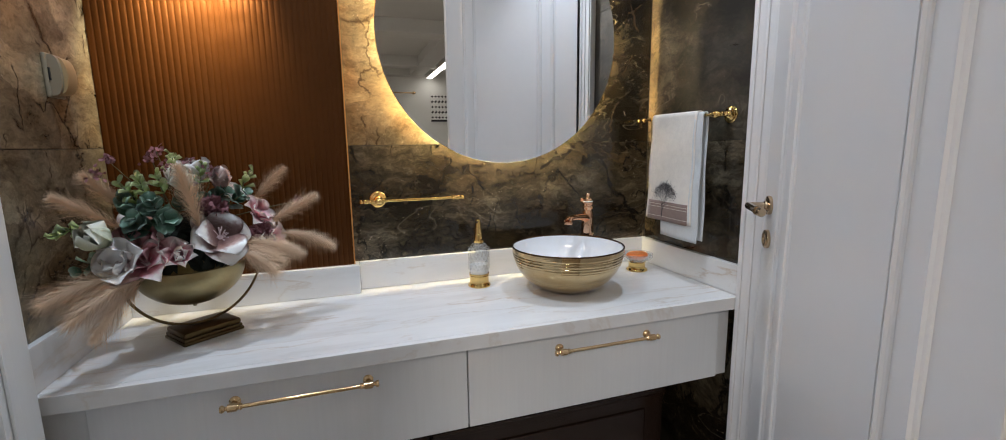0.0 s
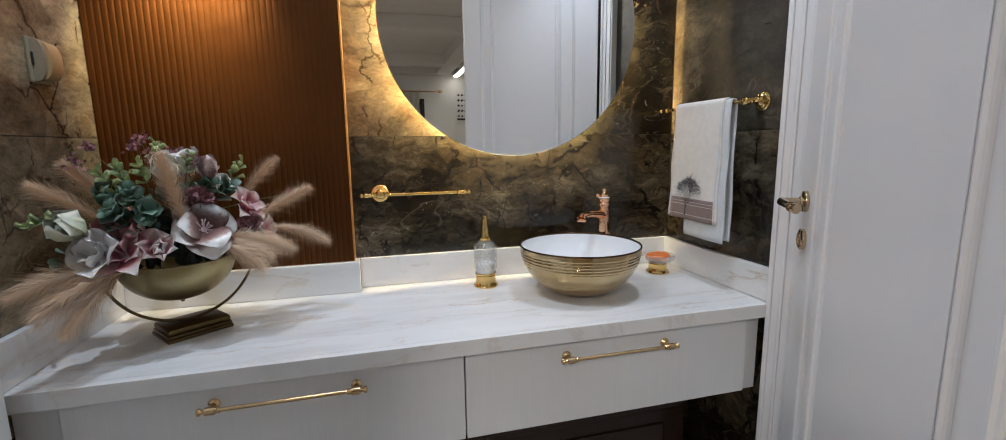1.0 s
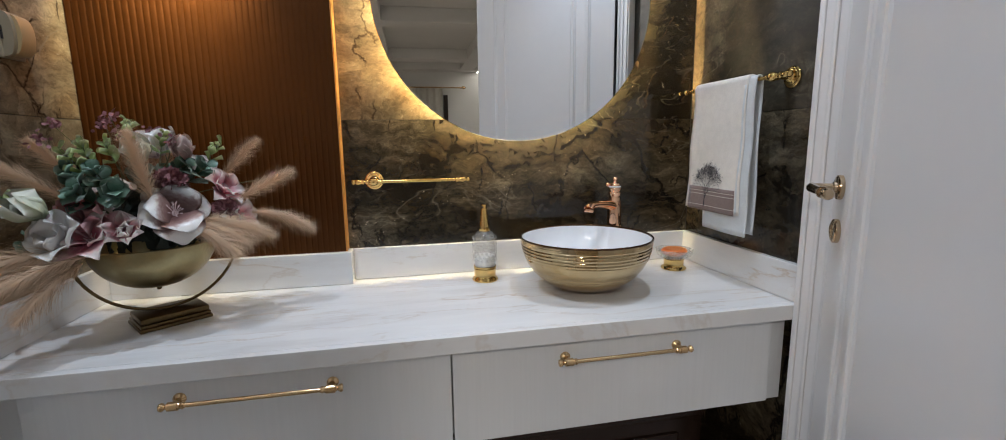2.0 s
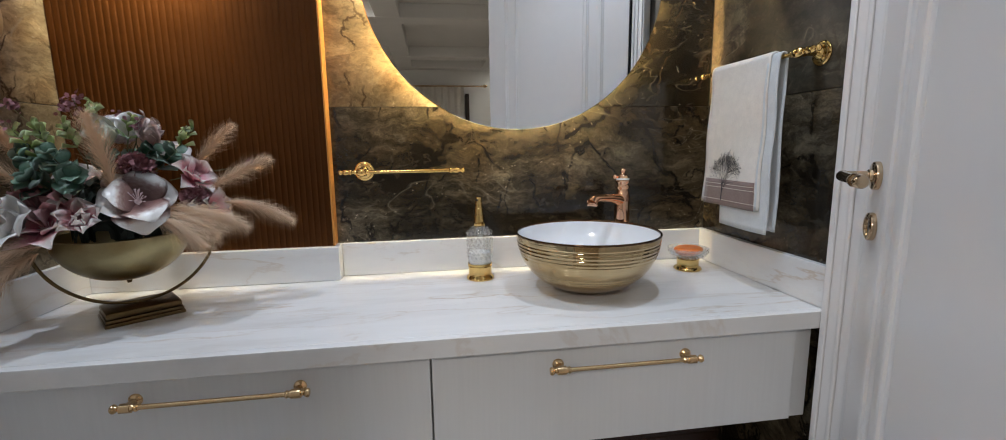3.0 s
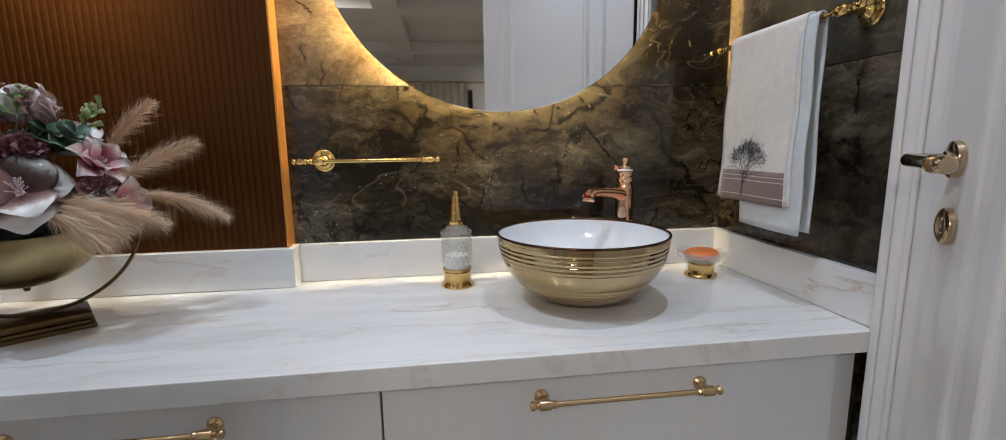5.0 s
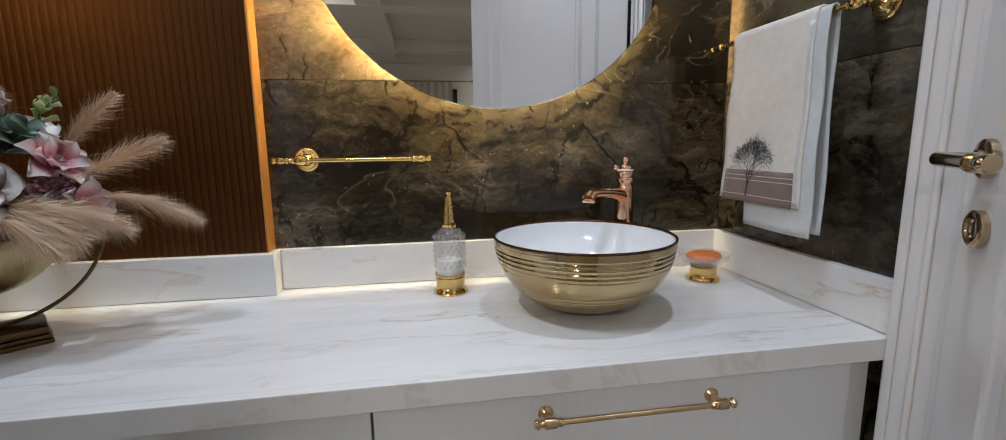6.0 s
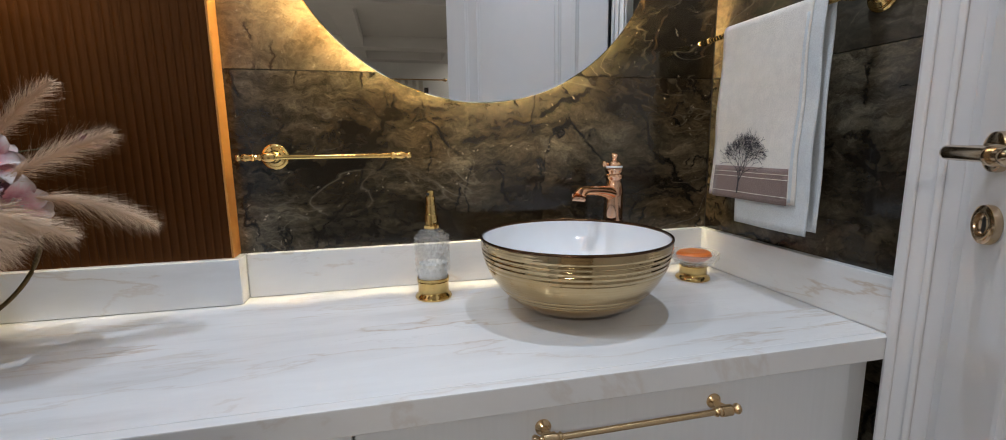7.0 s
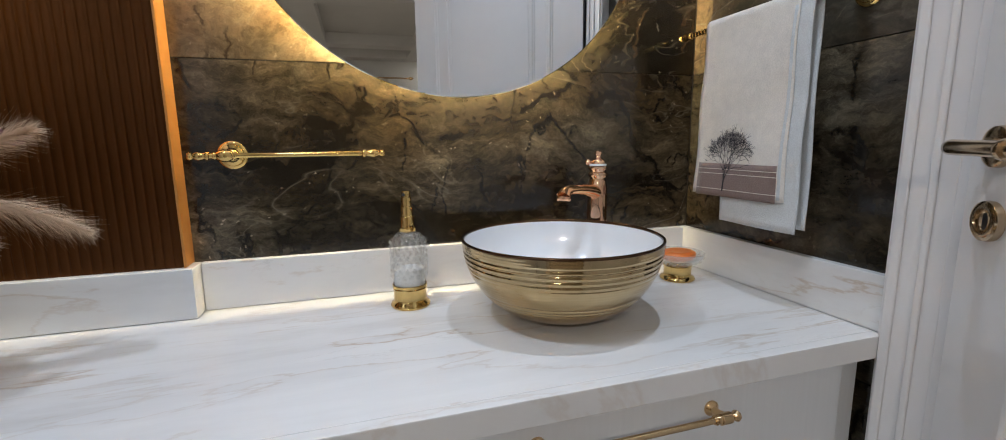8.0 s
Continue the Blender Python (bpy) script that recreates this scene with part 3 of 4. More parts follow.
for y0, y1 in ((1.096, 1.112), (1.060, 1.071), (1.018, 1.036)):
    part("bead", boxed((1.1405, y0, 0), (1.1458, y1, 2.2), 0.0035, 3), M_DOOR, trim_right, "", 40)
# black strip stands in for the shade between door edge and casing
part("casing_gap_shade", boxed((1.150, 0.955, 0), (XR - 0.0005, 0.984, 2.2), 0.0), M_BLACK, trim_right, "black strip for the shaded gap beside the casing")


def moulding(parent, x0, x1, z0, z1, w, h):
    """A rectangular frame of stepped moulding standing on the door's face."""
    bm = bmesh.new()
    prof = [(0, 0), (0.08, 0.35), (0.2, 0.55), (0.3, 1.0), (0.5, 0.85), (0.62, 0.45), (0.8, 0.35), (0.9, 0.15), (1.0, 0.0)]
    rings = []
    for p, q in prof:
        i = p * w
        rings.append([bm.verts.new((x, -0.0002 - q * h, z)) for x, z in ((x0 + i, z0 + i), (x1 - i, z0 + i), (x1 - i, z1 - i), (x0 + i, z1 - i))])
    for a, b in zip(rings, rings[1:]):
        for k in range(4):
            bm.faces.new((a[k], a[(k + 1) % 4], b[(k + 1) % 4], b[k]))
    return part("moulding", bm, M_DOOR, parent, "", 25)


moulding(door_1, 0.125, W - 0.125, 0.20, 2.30, 0.032, 0.0095)
moulding(door_1, 0.208, W - 0.208, 0.285, 2.215, 0.030, 0.0095)
part("panel_field", boxed((0.240, -0.0025, 0.315), (W - 0.240, -0.0003, 2.185), 0.001), M_DOOR, door_1)
HS = 0.055
lev = part("lever_handle", tube([(HS, -0.010, 1.106), (HS, -0.048, 1.106), (HS + 0.004, -0.055, 1.106), (HS + 0.014, -0.058, 1.106), (HS + 0.127, -0.056, 1.104)], [0.0085, 0.0085, 0.010, 0.0098, 0.0088], 18), M_HANDLE, door_1, "bronze lever handle", 50)
part("end_cap", lathe([(0, -0.003), (0.0105, -0.003), (0.0115, 0), (0.0115, 0.010), (0.009, 0.014), (0, 0.015)], 24, pose(HS + 0.124, -0.056, 1.104, 0, 90, 0)), M_HANDLE, lev, "", 40)
part("ring", lathe([(0, -0.004), (0.0118, -0.004), (0.0125, 0), (0.0118, 0.004), (0, 0.004)], 24, pose(HS + 0.100, -0.0562, 1.1043, 0, 90, 0)), M_HANDLE, lev, "", 40)
part("rose", lathe([(0, 0.0005), (0.026, 0.0005), (0.0265, 0.004), (0.0255, 0.009), (0.022, 0.0105), (0.012, 0.0105), (0.0115, 0.016), (0, 0.016)], 36, pose(HS, 0, 1.106, 90, 0, 0)), M_HANDLE, door_1, "round bronze rose", 40)
esc = part("escutcheon", lathe([(0, 0.0060), (0.0150, 0.0060), (0.0162, 0.0105), (0.021, 0.0110), (0.0255, 0.009), (0.0265, 0.004), (0.026, 0.0005), (0, 0.0005)], 36, pose(HS, 0, 1.012, 90, 0, 0)), M_HANDLE, door_1, "round bronze escutcheon", 40)
part("keyhole", boxed((HS - 0.0050, -0.0072, 1.000), (HS + 0.0050, -0.0055, 1.024), 0.0008), M_BLACK, esc, "dark upright keyhole")
part("cylinder_rim", lathe([(0.0060, 0.0061), (0.0078, 0.0085), (0.0090, 0.0061)], 24, Matrix.Translation((HS, 0, 1.012)) @ Matrix.Diagonal((1, 1, 1.6, 1)) @ pose(0, 0, 0, 90, 0, 0)), M_HANDLE, esc, "", 60)

# ---- second doorway in the side wall ----
door_2 = thing("door_2", "closed white painted side door with profiled casing", "door", kind="structure")
part("casing", boxed((XL - 0.008, 0.985, 0), (XL + 0.045, 1.083, 2.2), 0.004), M_WHITE, door_2)
part("casing_bead", boxed((XL + 0.0455, 1.000, 0), (XL + 0.052, 1.022, 2.2), 0.003), M_WHITE, door_2)
part("leaf", boxed((XL - 0.008, 0.26, 0.008), (XL + 0.030, 0.984, 2.10), 0.002), M_DOOR, door_2)

# ---- hall seen in the mirror ----
HY, HX0, HX1, HC = -6.6, -3.4, 4.2, 2.82
hall_floor = structure("hall_floor", boxed((HX0, HY - 0.1, -0.1), (HX1, -0.001, -0.001)), M_FLOOR, "grey-beige stone floor of the hall", "floor")
wall_far = structure("wall_far", boxed((HX0, HY - 0.15, 0), (HX1, HY, HC)), M_PLASTER, "pale plaster wall at the far end of the hall", "wall")
structure("wall_hall_west", boxed((HX0 - 0.15, HY, 0), (HX0, 0.08, HC)), M_PLASTER, "pale plaster side wall of the hall", "wall")
structure("wall_hall_east", boxed((HX1, HY, 0), (HX1 + 0.15, 0.08, HC)), M_PLASTER, "pale plaster side wall of the hall", "wall")
structure("wall_hall_near", boxed((HX0, YF - 0.13, ROOM + 0.1), (HX1, YF - 0.121, HC)), M_PLASTER, "plaster strip above the washroom door", "wall")
structure("wall_hall_near", boxed((HX0, YF - 0.1305, 0), (XL - 0.15, YF - 0.121, ROOM + 0.1)), M_PLASTER, "plaster wall beside the washroom door", "wall")
structure("wall_hall_near", boxed((XR + 0.15, YF - 0.1305, 0), (HX1, YF - 0.121, ROOM + 0.1)), M_PLASTER, "plaster wall beside the washroom door", "wall")
bm = boxed((HX0, HY, HC), (HX1, 0.08, HC + 0.1))
for y in (-6.45, -5.38, -2.98, -0.58):
    box(bm, (HX0, y - 0.15, HC - 0.17), (1.75, y + 0.15, HC - 0.001), 0.01)
for x in (-1.75, -0.16, 1.43):
    box(bm, (x - 0.14, HY, HC - 0.165), (x + 0.14, 0.07, HC - 0.0012), 0.01)
hall_ceiling = structure("hall_ceiling", bm, M_PLASTER, "white coffered ceiling of the hall with deep beams", "ceiling")

# ---- soap dispenser, upper parts ----
body_prof = [(0, 0.041), (0.032, 0.041), (0.0335, 0.044), (0.0335, 0.126), (0.0315, 0.139), (0.026, 0.149), (0.0155, 0.153), (0.014, 0.157)]
wall_in = [(max(r - 0.003, 0), z + (0.003 if i < 3 else -0.0005)) for i, (r, z) in enumerate(body_prof)]
bottle = part("bottle", lathe(body_prof + list(reversed(wall_in)), 40), M_GLASS, disp, "cut glass with a grid of raised studs", 50)
bm = bmesh.new()
for k in range(7):
    for i in range(16):
        a = 2 * math.pi * (i + 0.5 * (k % 2)) / 16
        z = 0.066 + k * 0.0115
        d = Vector((math.cos(a), math.sin(a), 0))
        dome = bmesh.ops.create_icosphere(bm, subdivisions=1, radius=0.0056, matrix=Matrix.Translation(d * 0.0335 + Vector((0, 0, z))))["verts"]
        bmesh.ops.delete(bm, geom=[v for v in dome if v.co.dot(d) < 0.0335 - 0.0008], context="VERTS")
part("stud_grid", bm, M_CUT, bottle, "", 180)
M_SOAPMILK = plain("white_liquid_soap", (0.90, 0.88, 0.85), 0.4, 0, 0.02, 10, 0.0)
part("collar", lathe([(0.0338, 0.0402), (0.0350, 0.0410), (0.0350, 0.0462), (0.0338, 0.0470)], 40, close=True), M_GOLD, disp, "polished gold collar", 40)
part("liquid_soap", lathe([(0, 0.0445), (0.0300, 0.0445), (0.0303, 0.047), (0.0303, 0.078), (0, 0.0782)], 36), M_SOAPMILK, bottle, "white liquid soap", 40)
pump = part("pump", lathe([(0.0159, 0.154), (0.0171, 0.156), (0.0171, 0.162), (0.0147, 0.1635), (0.0145, 0.183), (0.0140, 0.1845), (0.0126, 0.1855), (0.0124, 0.2035), (0.0120, 0.2045),
                           (0.0106, 0.2055), (0.0104, 0.2215), (0.0100, 0.2225), (0.0088, 0.2235), (0.0086, 0.2335), (0.0078, 0.235), (0, 0.236)], 28), M_GOLD, disp, "stepped gold pump", 40)
part("outlet", lathe([(0, 0.0), (0.0030, 0.0), (0.0036, 0.0012), (0.0026, 0.0020), (0, 0.0014)], 12, pose(-0.0050, -0.0064, 0.2280, 90, 0, -38)), M_BLACK, pump, "small dark outlet", 60)

# ---- soap dish ----
dish = thing("soap_dish", "glass soap dish on a gold foot with orange soap", "soap dish", (1.046, 1.505, TOP))
dish.matrix_world = dish.matrix_world @ Matrix.Diagonal((1.12, 1.12, 1.0, 1))
part("foot", lathe([(0, 0), (0.034, 0), (0.036, 0.003), (0.034, 0.008), (0.029, 0.011), (0.028, 0.014), (0.0285, 0.032), (0.030, 0.034), (0.0285, 0.037), (0, 0.037)], 36), M_GOLD, dish, "polished gold foot", 40)
part("bowl", lathe([(0, 0.0375), (0.028, 0.038), (0.042, 0.045), (0.051, 0.058), (0.0535, 0.066), (0.0515, 0.067), (0.0485, 0.060), (0.040, 0.049), (0.027, 0.0425), (0, 0.042)], 44), M_DISH, dish, "cut glass bowl", 50)
bm = bmesh.new()
for k, (r, z) in enumerate(((0.036, 0.0405), (0.044, 0.047), (0.0495, 0.055))):
    for i in range(26):
        a = 2 * math.pi * (i + 0.5 * (k % 2)) / 26
        d = Vector((math.cos(a), math.sin(a), 0))
        dome = bmesh.ops.create_icosphere(bm, subdivisions=1, radius=0.0036, matrix=Matrix.Translation(d * r + Vector((0, 0, z))))["verts"]
        bmesh.ops.delete(bm, geom=[v for v in dome if v.co.dot(d) < r - 0.0008], context="VERTS")
part("stud_grid", bm, M_CUT, dish, "", 180)
M_SOAP = plain("orange_soap", (0.80, 0.22, 0.05), 0.35, 0, 0.05, 20, 0.02)
M_SOAP.node_tree.nodes["Principled BSDF"].inputs["Subsurface Weight"].default_value = 0.25
M_SOAP.node_tree.nodes["Principled BSDF"].inputs["Subsurface Radius"].default_value = (0.02, 0.008, 0.003)
bm = lathe([(0, 0.0435), (0.022, 0.0445), (0.033, 0.0505), (0.038, 0.058), (0.0365, 0.0645), (0.031, 0.0685), (0.024, 0.0692), (0.014, 0.0675), (0, 0.067)], 36)
bmesh.ops.scale(bm, vec=(1.22, 1.0, 1.0), verts=bm.verts)
soap = tagged(part("soap_bar", bm, M_SOAP, None, "", 180, pose(1.046, 1.505, TOP, 0, 0, 20)), "oval translucent orange soap bar in the glass dish", "soap")

# ---- towel ----
BARX, BARZ = XR - 0.0625, 1.366


def terry(name, colour):
    m, nt, b = shader(name)
    geo = nt.nodes.new("ShaderNodeNewGeometry")
    n = node(nt, "ShaderNodeTexNoise", Scale=420.0, Detail=2.0)
    n2 = node(nt, "ShaderNodeTexNoise", Scale=45.0, Detail=3.0)
    for k in (n, n2):
        nt.links.new(geo.outputs["Position"], k.inputs["Vector"])
    c = mix(nt, 1.0, ramp(nt, n2.outputs[0], [(0.3, tuple(x * 0.92 for x in colour)), (0.7, colour)]), ramp(nt, n.outputs[0], [(0.3, (0.86,) * 3), (0.65, (1, 1, 1))]), "MULTIPLY")
    nt.links.new(c, b.inputs["Base Color"])
    b.inputs["Roughness"].default_value = 0.95
    b.inputs["Sheen Weight"].default_value = 0.25
    bump(nt, b, n.outputs[0], 0.6, 0.0018)
    return m


M_TERRY = terry("white_terry", (0.87, 0.82, 0.76))
# the same white terry with cool shade put into its colour
M_TERRY_SHADE = terry("white_terry_shaded", (0.72, 0.75, 0.77))
M_BAND = terry("mauve_woven_band", (0.27, 0.19, 0.17))
M_INK = plain("charcoal_embroidery", (0.045, 0.042, 0.05), 0.9, 0, 0.2, 60, 0.05)
M_THREAD = plain("cream_thread", (0.75, 0.68, 0.60), 0.8, 0, 0.05, 40, 0.0)


def towel_x(y, z, off):
    """How far the hanging cloth stands from the wall."""
    w = 0.0035 * math.sin((y - 1.26) * 26) * (1.37 - z) / 0.4 + 0.002 * math.sin(z * 31 + y * 14)
    return BARX - off - w - 0.010 * max(0, (1.37 - z)) / 0.4


def towel_y(u, z, y0, y1):
    lean = 0.006 * (1.37 - z) / 0.4
    return y0 + (y1 - y0) * u + lean * (1 - 2 * u) * -1


def sheet(name, parent, material, y0, y1, zf, zb, off, thick, label=""):
    """Cloth over the bar, from zf in front to zb behind."""
    bm = bmesh.new()
    nu = 22
    rows = []
    for u in np.linspace(0, 1, nu):
        col = []
        for z in np.linspace(zf, BARZ, 28):
            y = towel_y(u, z, y0, y1)
            col.append((towel_x(y, z, off), y, z))
        for a in np.linspace(0.15, math.pi - 0.15, 8):
            y = towel_y(u, BARZ, y0, y1)
            fx = towel_x(y, BARZ, off)
            bx = BARX + off * 0.9
            cx, rr = (fx + bx) / 2, (bx - fx) / 2
            col.append((cx - rr * math.cos(a), y, BARZ + (off + 0.001) * math.sin(a)))
        for z in np.linspace(BARZ, zb, 28):
            y = towel_y(u, z, y0, y1)
            col.append((BARX + off * 0.9 + 0.002 * math.sin(z * 23 + y * 17) - 0.006 * (BARZ - z), y, z))
        rows.append([bm.verts.new(c) for c in col])
    for a, b in zip(rows, rows[1:]):
        for i in range(len(a) - 1):
            bm.faces.new((a[i], b[i], b[i + 1], a[i + 1]))
    ob = part(name, bm, material, parent, label, 180)
    s = ob.modifiers.new("thickness", "SOLIDIFY")
    s.thickness, s.offset = thick, 0
    return ob


towel = thing("hand_towel", "white terry hand towel with a mauve band and tree embroidery", "towel")
sheet("cloth", towel, M_TERRY, 1.276, 1.508, 1.000, 1.030, 0.014, 0.0035)
sheet("under_layer", towel, M_TERRY_SHADE, 1.250, 1.430, 0.944, 0.95, 0.0095, 0.003, "longer layer with a stitched hem")


def patch(name, material, y0, y1, z0, z1, lift, parent):
    bm = bmesh.new()
    rows = []
    for y in np.linspace(y0, y1, 14):
        rows.append([bm.verts.new((towel_x(y, z, 0.014) - 0.00175 - lift, y, z)) for z in np.linspace(z0, z1, max(2, int((z1 - z0) / 0.01) + 2))])
    for a, b in zip(rows, rows[1:]):
        for i in range(len(a) - 1):
            bm.faces.new((a[i], b[i], b[i + 1], a[i + 1]))
    ob = part(name, bm, material, parent, "", 180)
    s = ob.modifiers.new("thickness", "SOLIDIFY")
    s.thickness, s.offset = 0.0006, 0
    return ob


band = patch("woven_band", M_BAND, 1.286, 1.5025, 0.997, 1.069, 0.0004, towel)
for z in (1.012, 1.046, 1.056):
    patch("thread_line", M_THREAD, 1.286, 1.5023, z, z + 0.0014, 0.0010, band)
patch("side_hem", M_TERRY_SHADE, 1.2775, 1.2835, 1.004, 1.355, 0.0006, towel)
patch("side_hem", M_TERRY, 1.2850, 1.2875, 1.004, 1.355, 0.0003, towel)
rng = random.Random(5)
bm = bmesh.new()


def branch(y, z, a, length, w, depth):
    y2, z2 = y + length * math.sin(a), z + length * math.cos(a)
    dx, dz = math.cos(a) * w, -math.sin(a) * w
    q = [(y - dx, z - dz), (y + dx, z + dz), (y2 + dx * 0.7, z2 + dz * 0.7), (y2 - dx * 0.7, z2 - dz * 0.7)]
    bm.faces.new([bm.verts.new((towel_x(p, r, 0.014) - 0.0034, p, r)) for p, r in q])
    inside = ((y2 - 1.416) / 0.068) ** 2 + ((z2 - 1.094) / 0.053) ** 2 < rng.uniform(0.40, 1.20) or z2 < 1.05
    if depth and inside:
        for s in ((-1, 0.05, 1) if depth > 6 else (-1, 0.9)):
            branch(y2, z2, a + s * rng.uniform(0.22, 0.58) + rng.uniform(-0.16, 0.16), length * rng.uniform(0.76, 0.97), max(w * 0.62, 0.00042), depth - 1)


branch(1.424, 1.010, -0.1, 0.0245, 0.0024, 8)
part("tree_embroidery", bm, M_INK, towel, "charcoal embroidered bare tree")

# ---- wall control on the side wall ----
M_BEIGE = plain("beige_plastic", (0.37, 0.26, 0.13), 0.35, 0, 0.05, 12, 0.0)
vent = thing("wall_sensor", "beige wall unit with a rounded front on a grey plate", "wall unit", (XL, 1.404, 1.453))
part("back_plate", boxed((0.0005, -0.034, -0.050), (0.010, 0.030, 0.050), 0.004), M_PLASTIC, vent)
for name, y0, y1, deep, tall, mat in (("side_rim", -0.030, -0.0205, 0.022, 0.046, M_PLASTIC), ("cover", -0.020, 0.020, 0.030, 0.043, M_BEIGE)):
    bm = bmesh.new()
    arc = [(0.0102 + deep * math.sin(math.pi * i / 16) ** 0.55, -tall * math.cos(math.pi * i / 16)) for i in range(17)]
    lo_ = [bm.verts.new((x, y0, z)) for x, z in arc]
    hi_ = [bm.verts.new((x, y1, z)) for x, z in arc]
    for i in range(16):
        bm.faces.new((lo_[i], hi_[i], hi_[i + 1], lo_[i + 1]))
    bm.faces.new(hi_)
    bm.faces.new(list(reversed(lo_)))
    part(name, bm, mat, vent, "", 40)
part("slot", boxed((0.0105, -0.0335, -0.012), (0.0135, -0.0305, 0.016), 0.0), M_BLACK, vent)

# ---- flower bowl ----
VB = (-0.386, 1.380, TOP)
vase = thing("flower_bowl", "brass flower bowl hung in a ring on a stepped base", "flower bowl", VB, rz=38)
bm = bmesh.new()
box(bm, (-0.074, -0.056, 0.0), (0.074, 0.056, 0.009), 0.003)
box(bm, (-0.0715, -0.0535, 0.0092), (0.0715, 0.0535, 0.017), 0.0025)
box(bm, (-0.0705, -0.0525, 0.0172), (0.0705, 0.0525, 0.032), 0.007)
part("base", bm, M_DARKBRASS, vase, "stepped aged brass base", 50)
part("screw", lathe([(0, 0.0323), (0.005, 0.0323), (0.0048, 0.036), (0.003, 0.038), (0, 0.0385)], 14), M_DARKBRASS, vase, "", 40)
RR, RC = 0.170, 0.2045
part("ring", tube([(RR * math.sin(a), 0, RC - RR * math.cos(a)) for a in np.linspace(-1.62, 1.62, 60)], 0.0036, 10), M_DARKBRASS, vase, "thin dark brass half ring", 60)
bowl_prof = []
for i in range(25):
    a = i / 24 * math.pi / 2
    bowl_prof.append((0.126 * math.sin(a), 0.090 + 0.104 * (1 - math.cos(a))))
bowl_in = [(r * 0.975, z + 0.003) for r, z in reversed(bowl_prof)]
bowl = part("bowl", lathe(bowl_prof + [(0.1275, 0.1955)] + bowl_in, 64), M_OLDBRASS, vase, "brushed old-brass hemispherical bowl", 40, pose(-0.014, 0.006, 0))
part("knob", lathe([(0, 0.080), (0.004, 0.081), (0.0055, 0.085), (0.004, 0.089), (0, 0.090)], 14), M_DARKBRASS, bowl, "", 180)


# ---- bouquet ----
def gradient(name, stops, rough=0.55, axis=1, sheen=0.0):
    """Petal or leaf, coloured along its own length, with fine veins."""
    m, nt, b = shader(name)
    tc = nt.nodes.new("ShaderNodeTexCoord")
    sep = nt.nodes.new("ShaderNodeSeparateXYZ")
    nt.links.new(tc.outputs["Generated"], sep.inputs[0])
    n = node(nt, "ShaderNodeTexNoise", Scale=7.0, Detail=4.0)
    nt.links.new(tc.outputs["Generated"], n.inputs["Vector"])
    info = nt.nodes.new("ShaderNodeObjectInfo")
    add = nt.nodes.new("ShaderNodeMath")
    add.operation = "MULTIPLY_ADD"
    nt.links.new(n.outputs[0], add.inputs[0])
    add.inputs[1].default_value = 0.35
    nt.links.new(sep.outputs[axis], add.inputs[2])
    sub = nt.nodes.new("ShaderNodeMath")
    sub.operation = "SUBTRACT"
    nt.links.new(add.outputs[0], sub.inputs[0])
    sub.inputs[1].default_value = 0.17
    c = ramp(nt, sub.outputs[0], stops)
    tone = ramp(nt, info.outputs["Random"], [(0.0, (0.82, 0.82, 0.82)), (1.0, (1.08, 1.08, 1.08))])
    nt.links.new(mix(nt, 1.0, c, tone, "MULTIPLY"), b.inputs["Base Color"])
    b.inputs["Roughness"].default_value = rough
    b.inputs["Sheen Weight"].default_value = sheen
    b.inputs["Subsurface Weight"].default_value = 0.45
    b.inputs["Subsurface Radius"].default_value = (0.018, 0.017, 0.016)
    bump(nt, b, n.outputs[0], 0.2, 0.002)
    return m


M_MAGNOLIA = gradient("magnolia_petal", [(0.0, (0.13, 0.05, 0.045)), (0.42, (0.33, 0.18, 0.155)), (0.60, (0.58, 0.42, 0.38)), (0.74, (0.96, 0.92, 0.88))], 0.28)
M_WHITEPETAL = gradient("white_petal", [(0.0, (0.42, 0.25, 0.25)), (0.30, (0.90, 0.85, 0.82)), (1.0, (0.96, 0.94, 0.91))], 0.30)
M_PINK = gradient("pink_petal", [(0.0, (0.40, 0.09, 0.14)), (0.36, (0.84, 0.31, 0.38)), (0.60, (0.93, 0.60, 0.61)), (0.80, (0.95, 0.85, 0.80))], 0.42)
M_MAUVE = gradient("mauve_petal", [(0.0, (0.20, 0.05, 0.065)), (0.6, (0.42, 0.15, 0.17)), (1.0, (0.62, 0.33, 0.33))], 0.55)
M_CREAM = gradient("cream_green_petal", [(0.0, (0.34, 0.40, 0.22)), (0.6, (0.64, 0.66, 0.48)), (1.0, (0.78, 0.77, 0.66))], 0.5)
M_BLUSH = gradient("blush_petal", [(0.0, (0.48, 0.24, 0.20)), (0.6, (0.72, 0.50, 0.46)), (1.0, (0.80, 0.68, 0.62))], 0.5)
M_EUC = gradient("eucalyptus_leaf", [(0.0, (0.03, 0.075, 0.04)), (0.5, (0.09, 0.20, 0.125)), (1.0, (0.34, 0.50, 0.40))], 0.45)
M_FRESH = gradient("fresh_leaf", [(0.0, (0.20, 0.30, 0.07)), (0.6, (0.42, 0.53, 0.18)), (1.0, (0.60, 0.68, 0.34))], 0.55)
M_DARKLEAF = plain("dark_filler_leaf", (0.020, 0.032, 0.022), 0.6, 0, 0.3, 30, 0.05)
M_PLUME = plain("pampas_beige", (0.78, 0.57, 0.39), 0.85, 0, 0.12, 40, 0.0)
M_BURG = plain("burgundy_bloom", (0.22, 0.085, 0.095), 0.7, 0, 0.35, 90, 0.1)
M_STEM = plain("green_brown_stem", (0.10, 0.10, 0.04), 0.6, 0, 0.2, 40, 0.0)
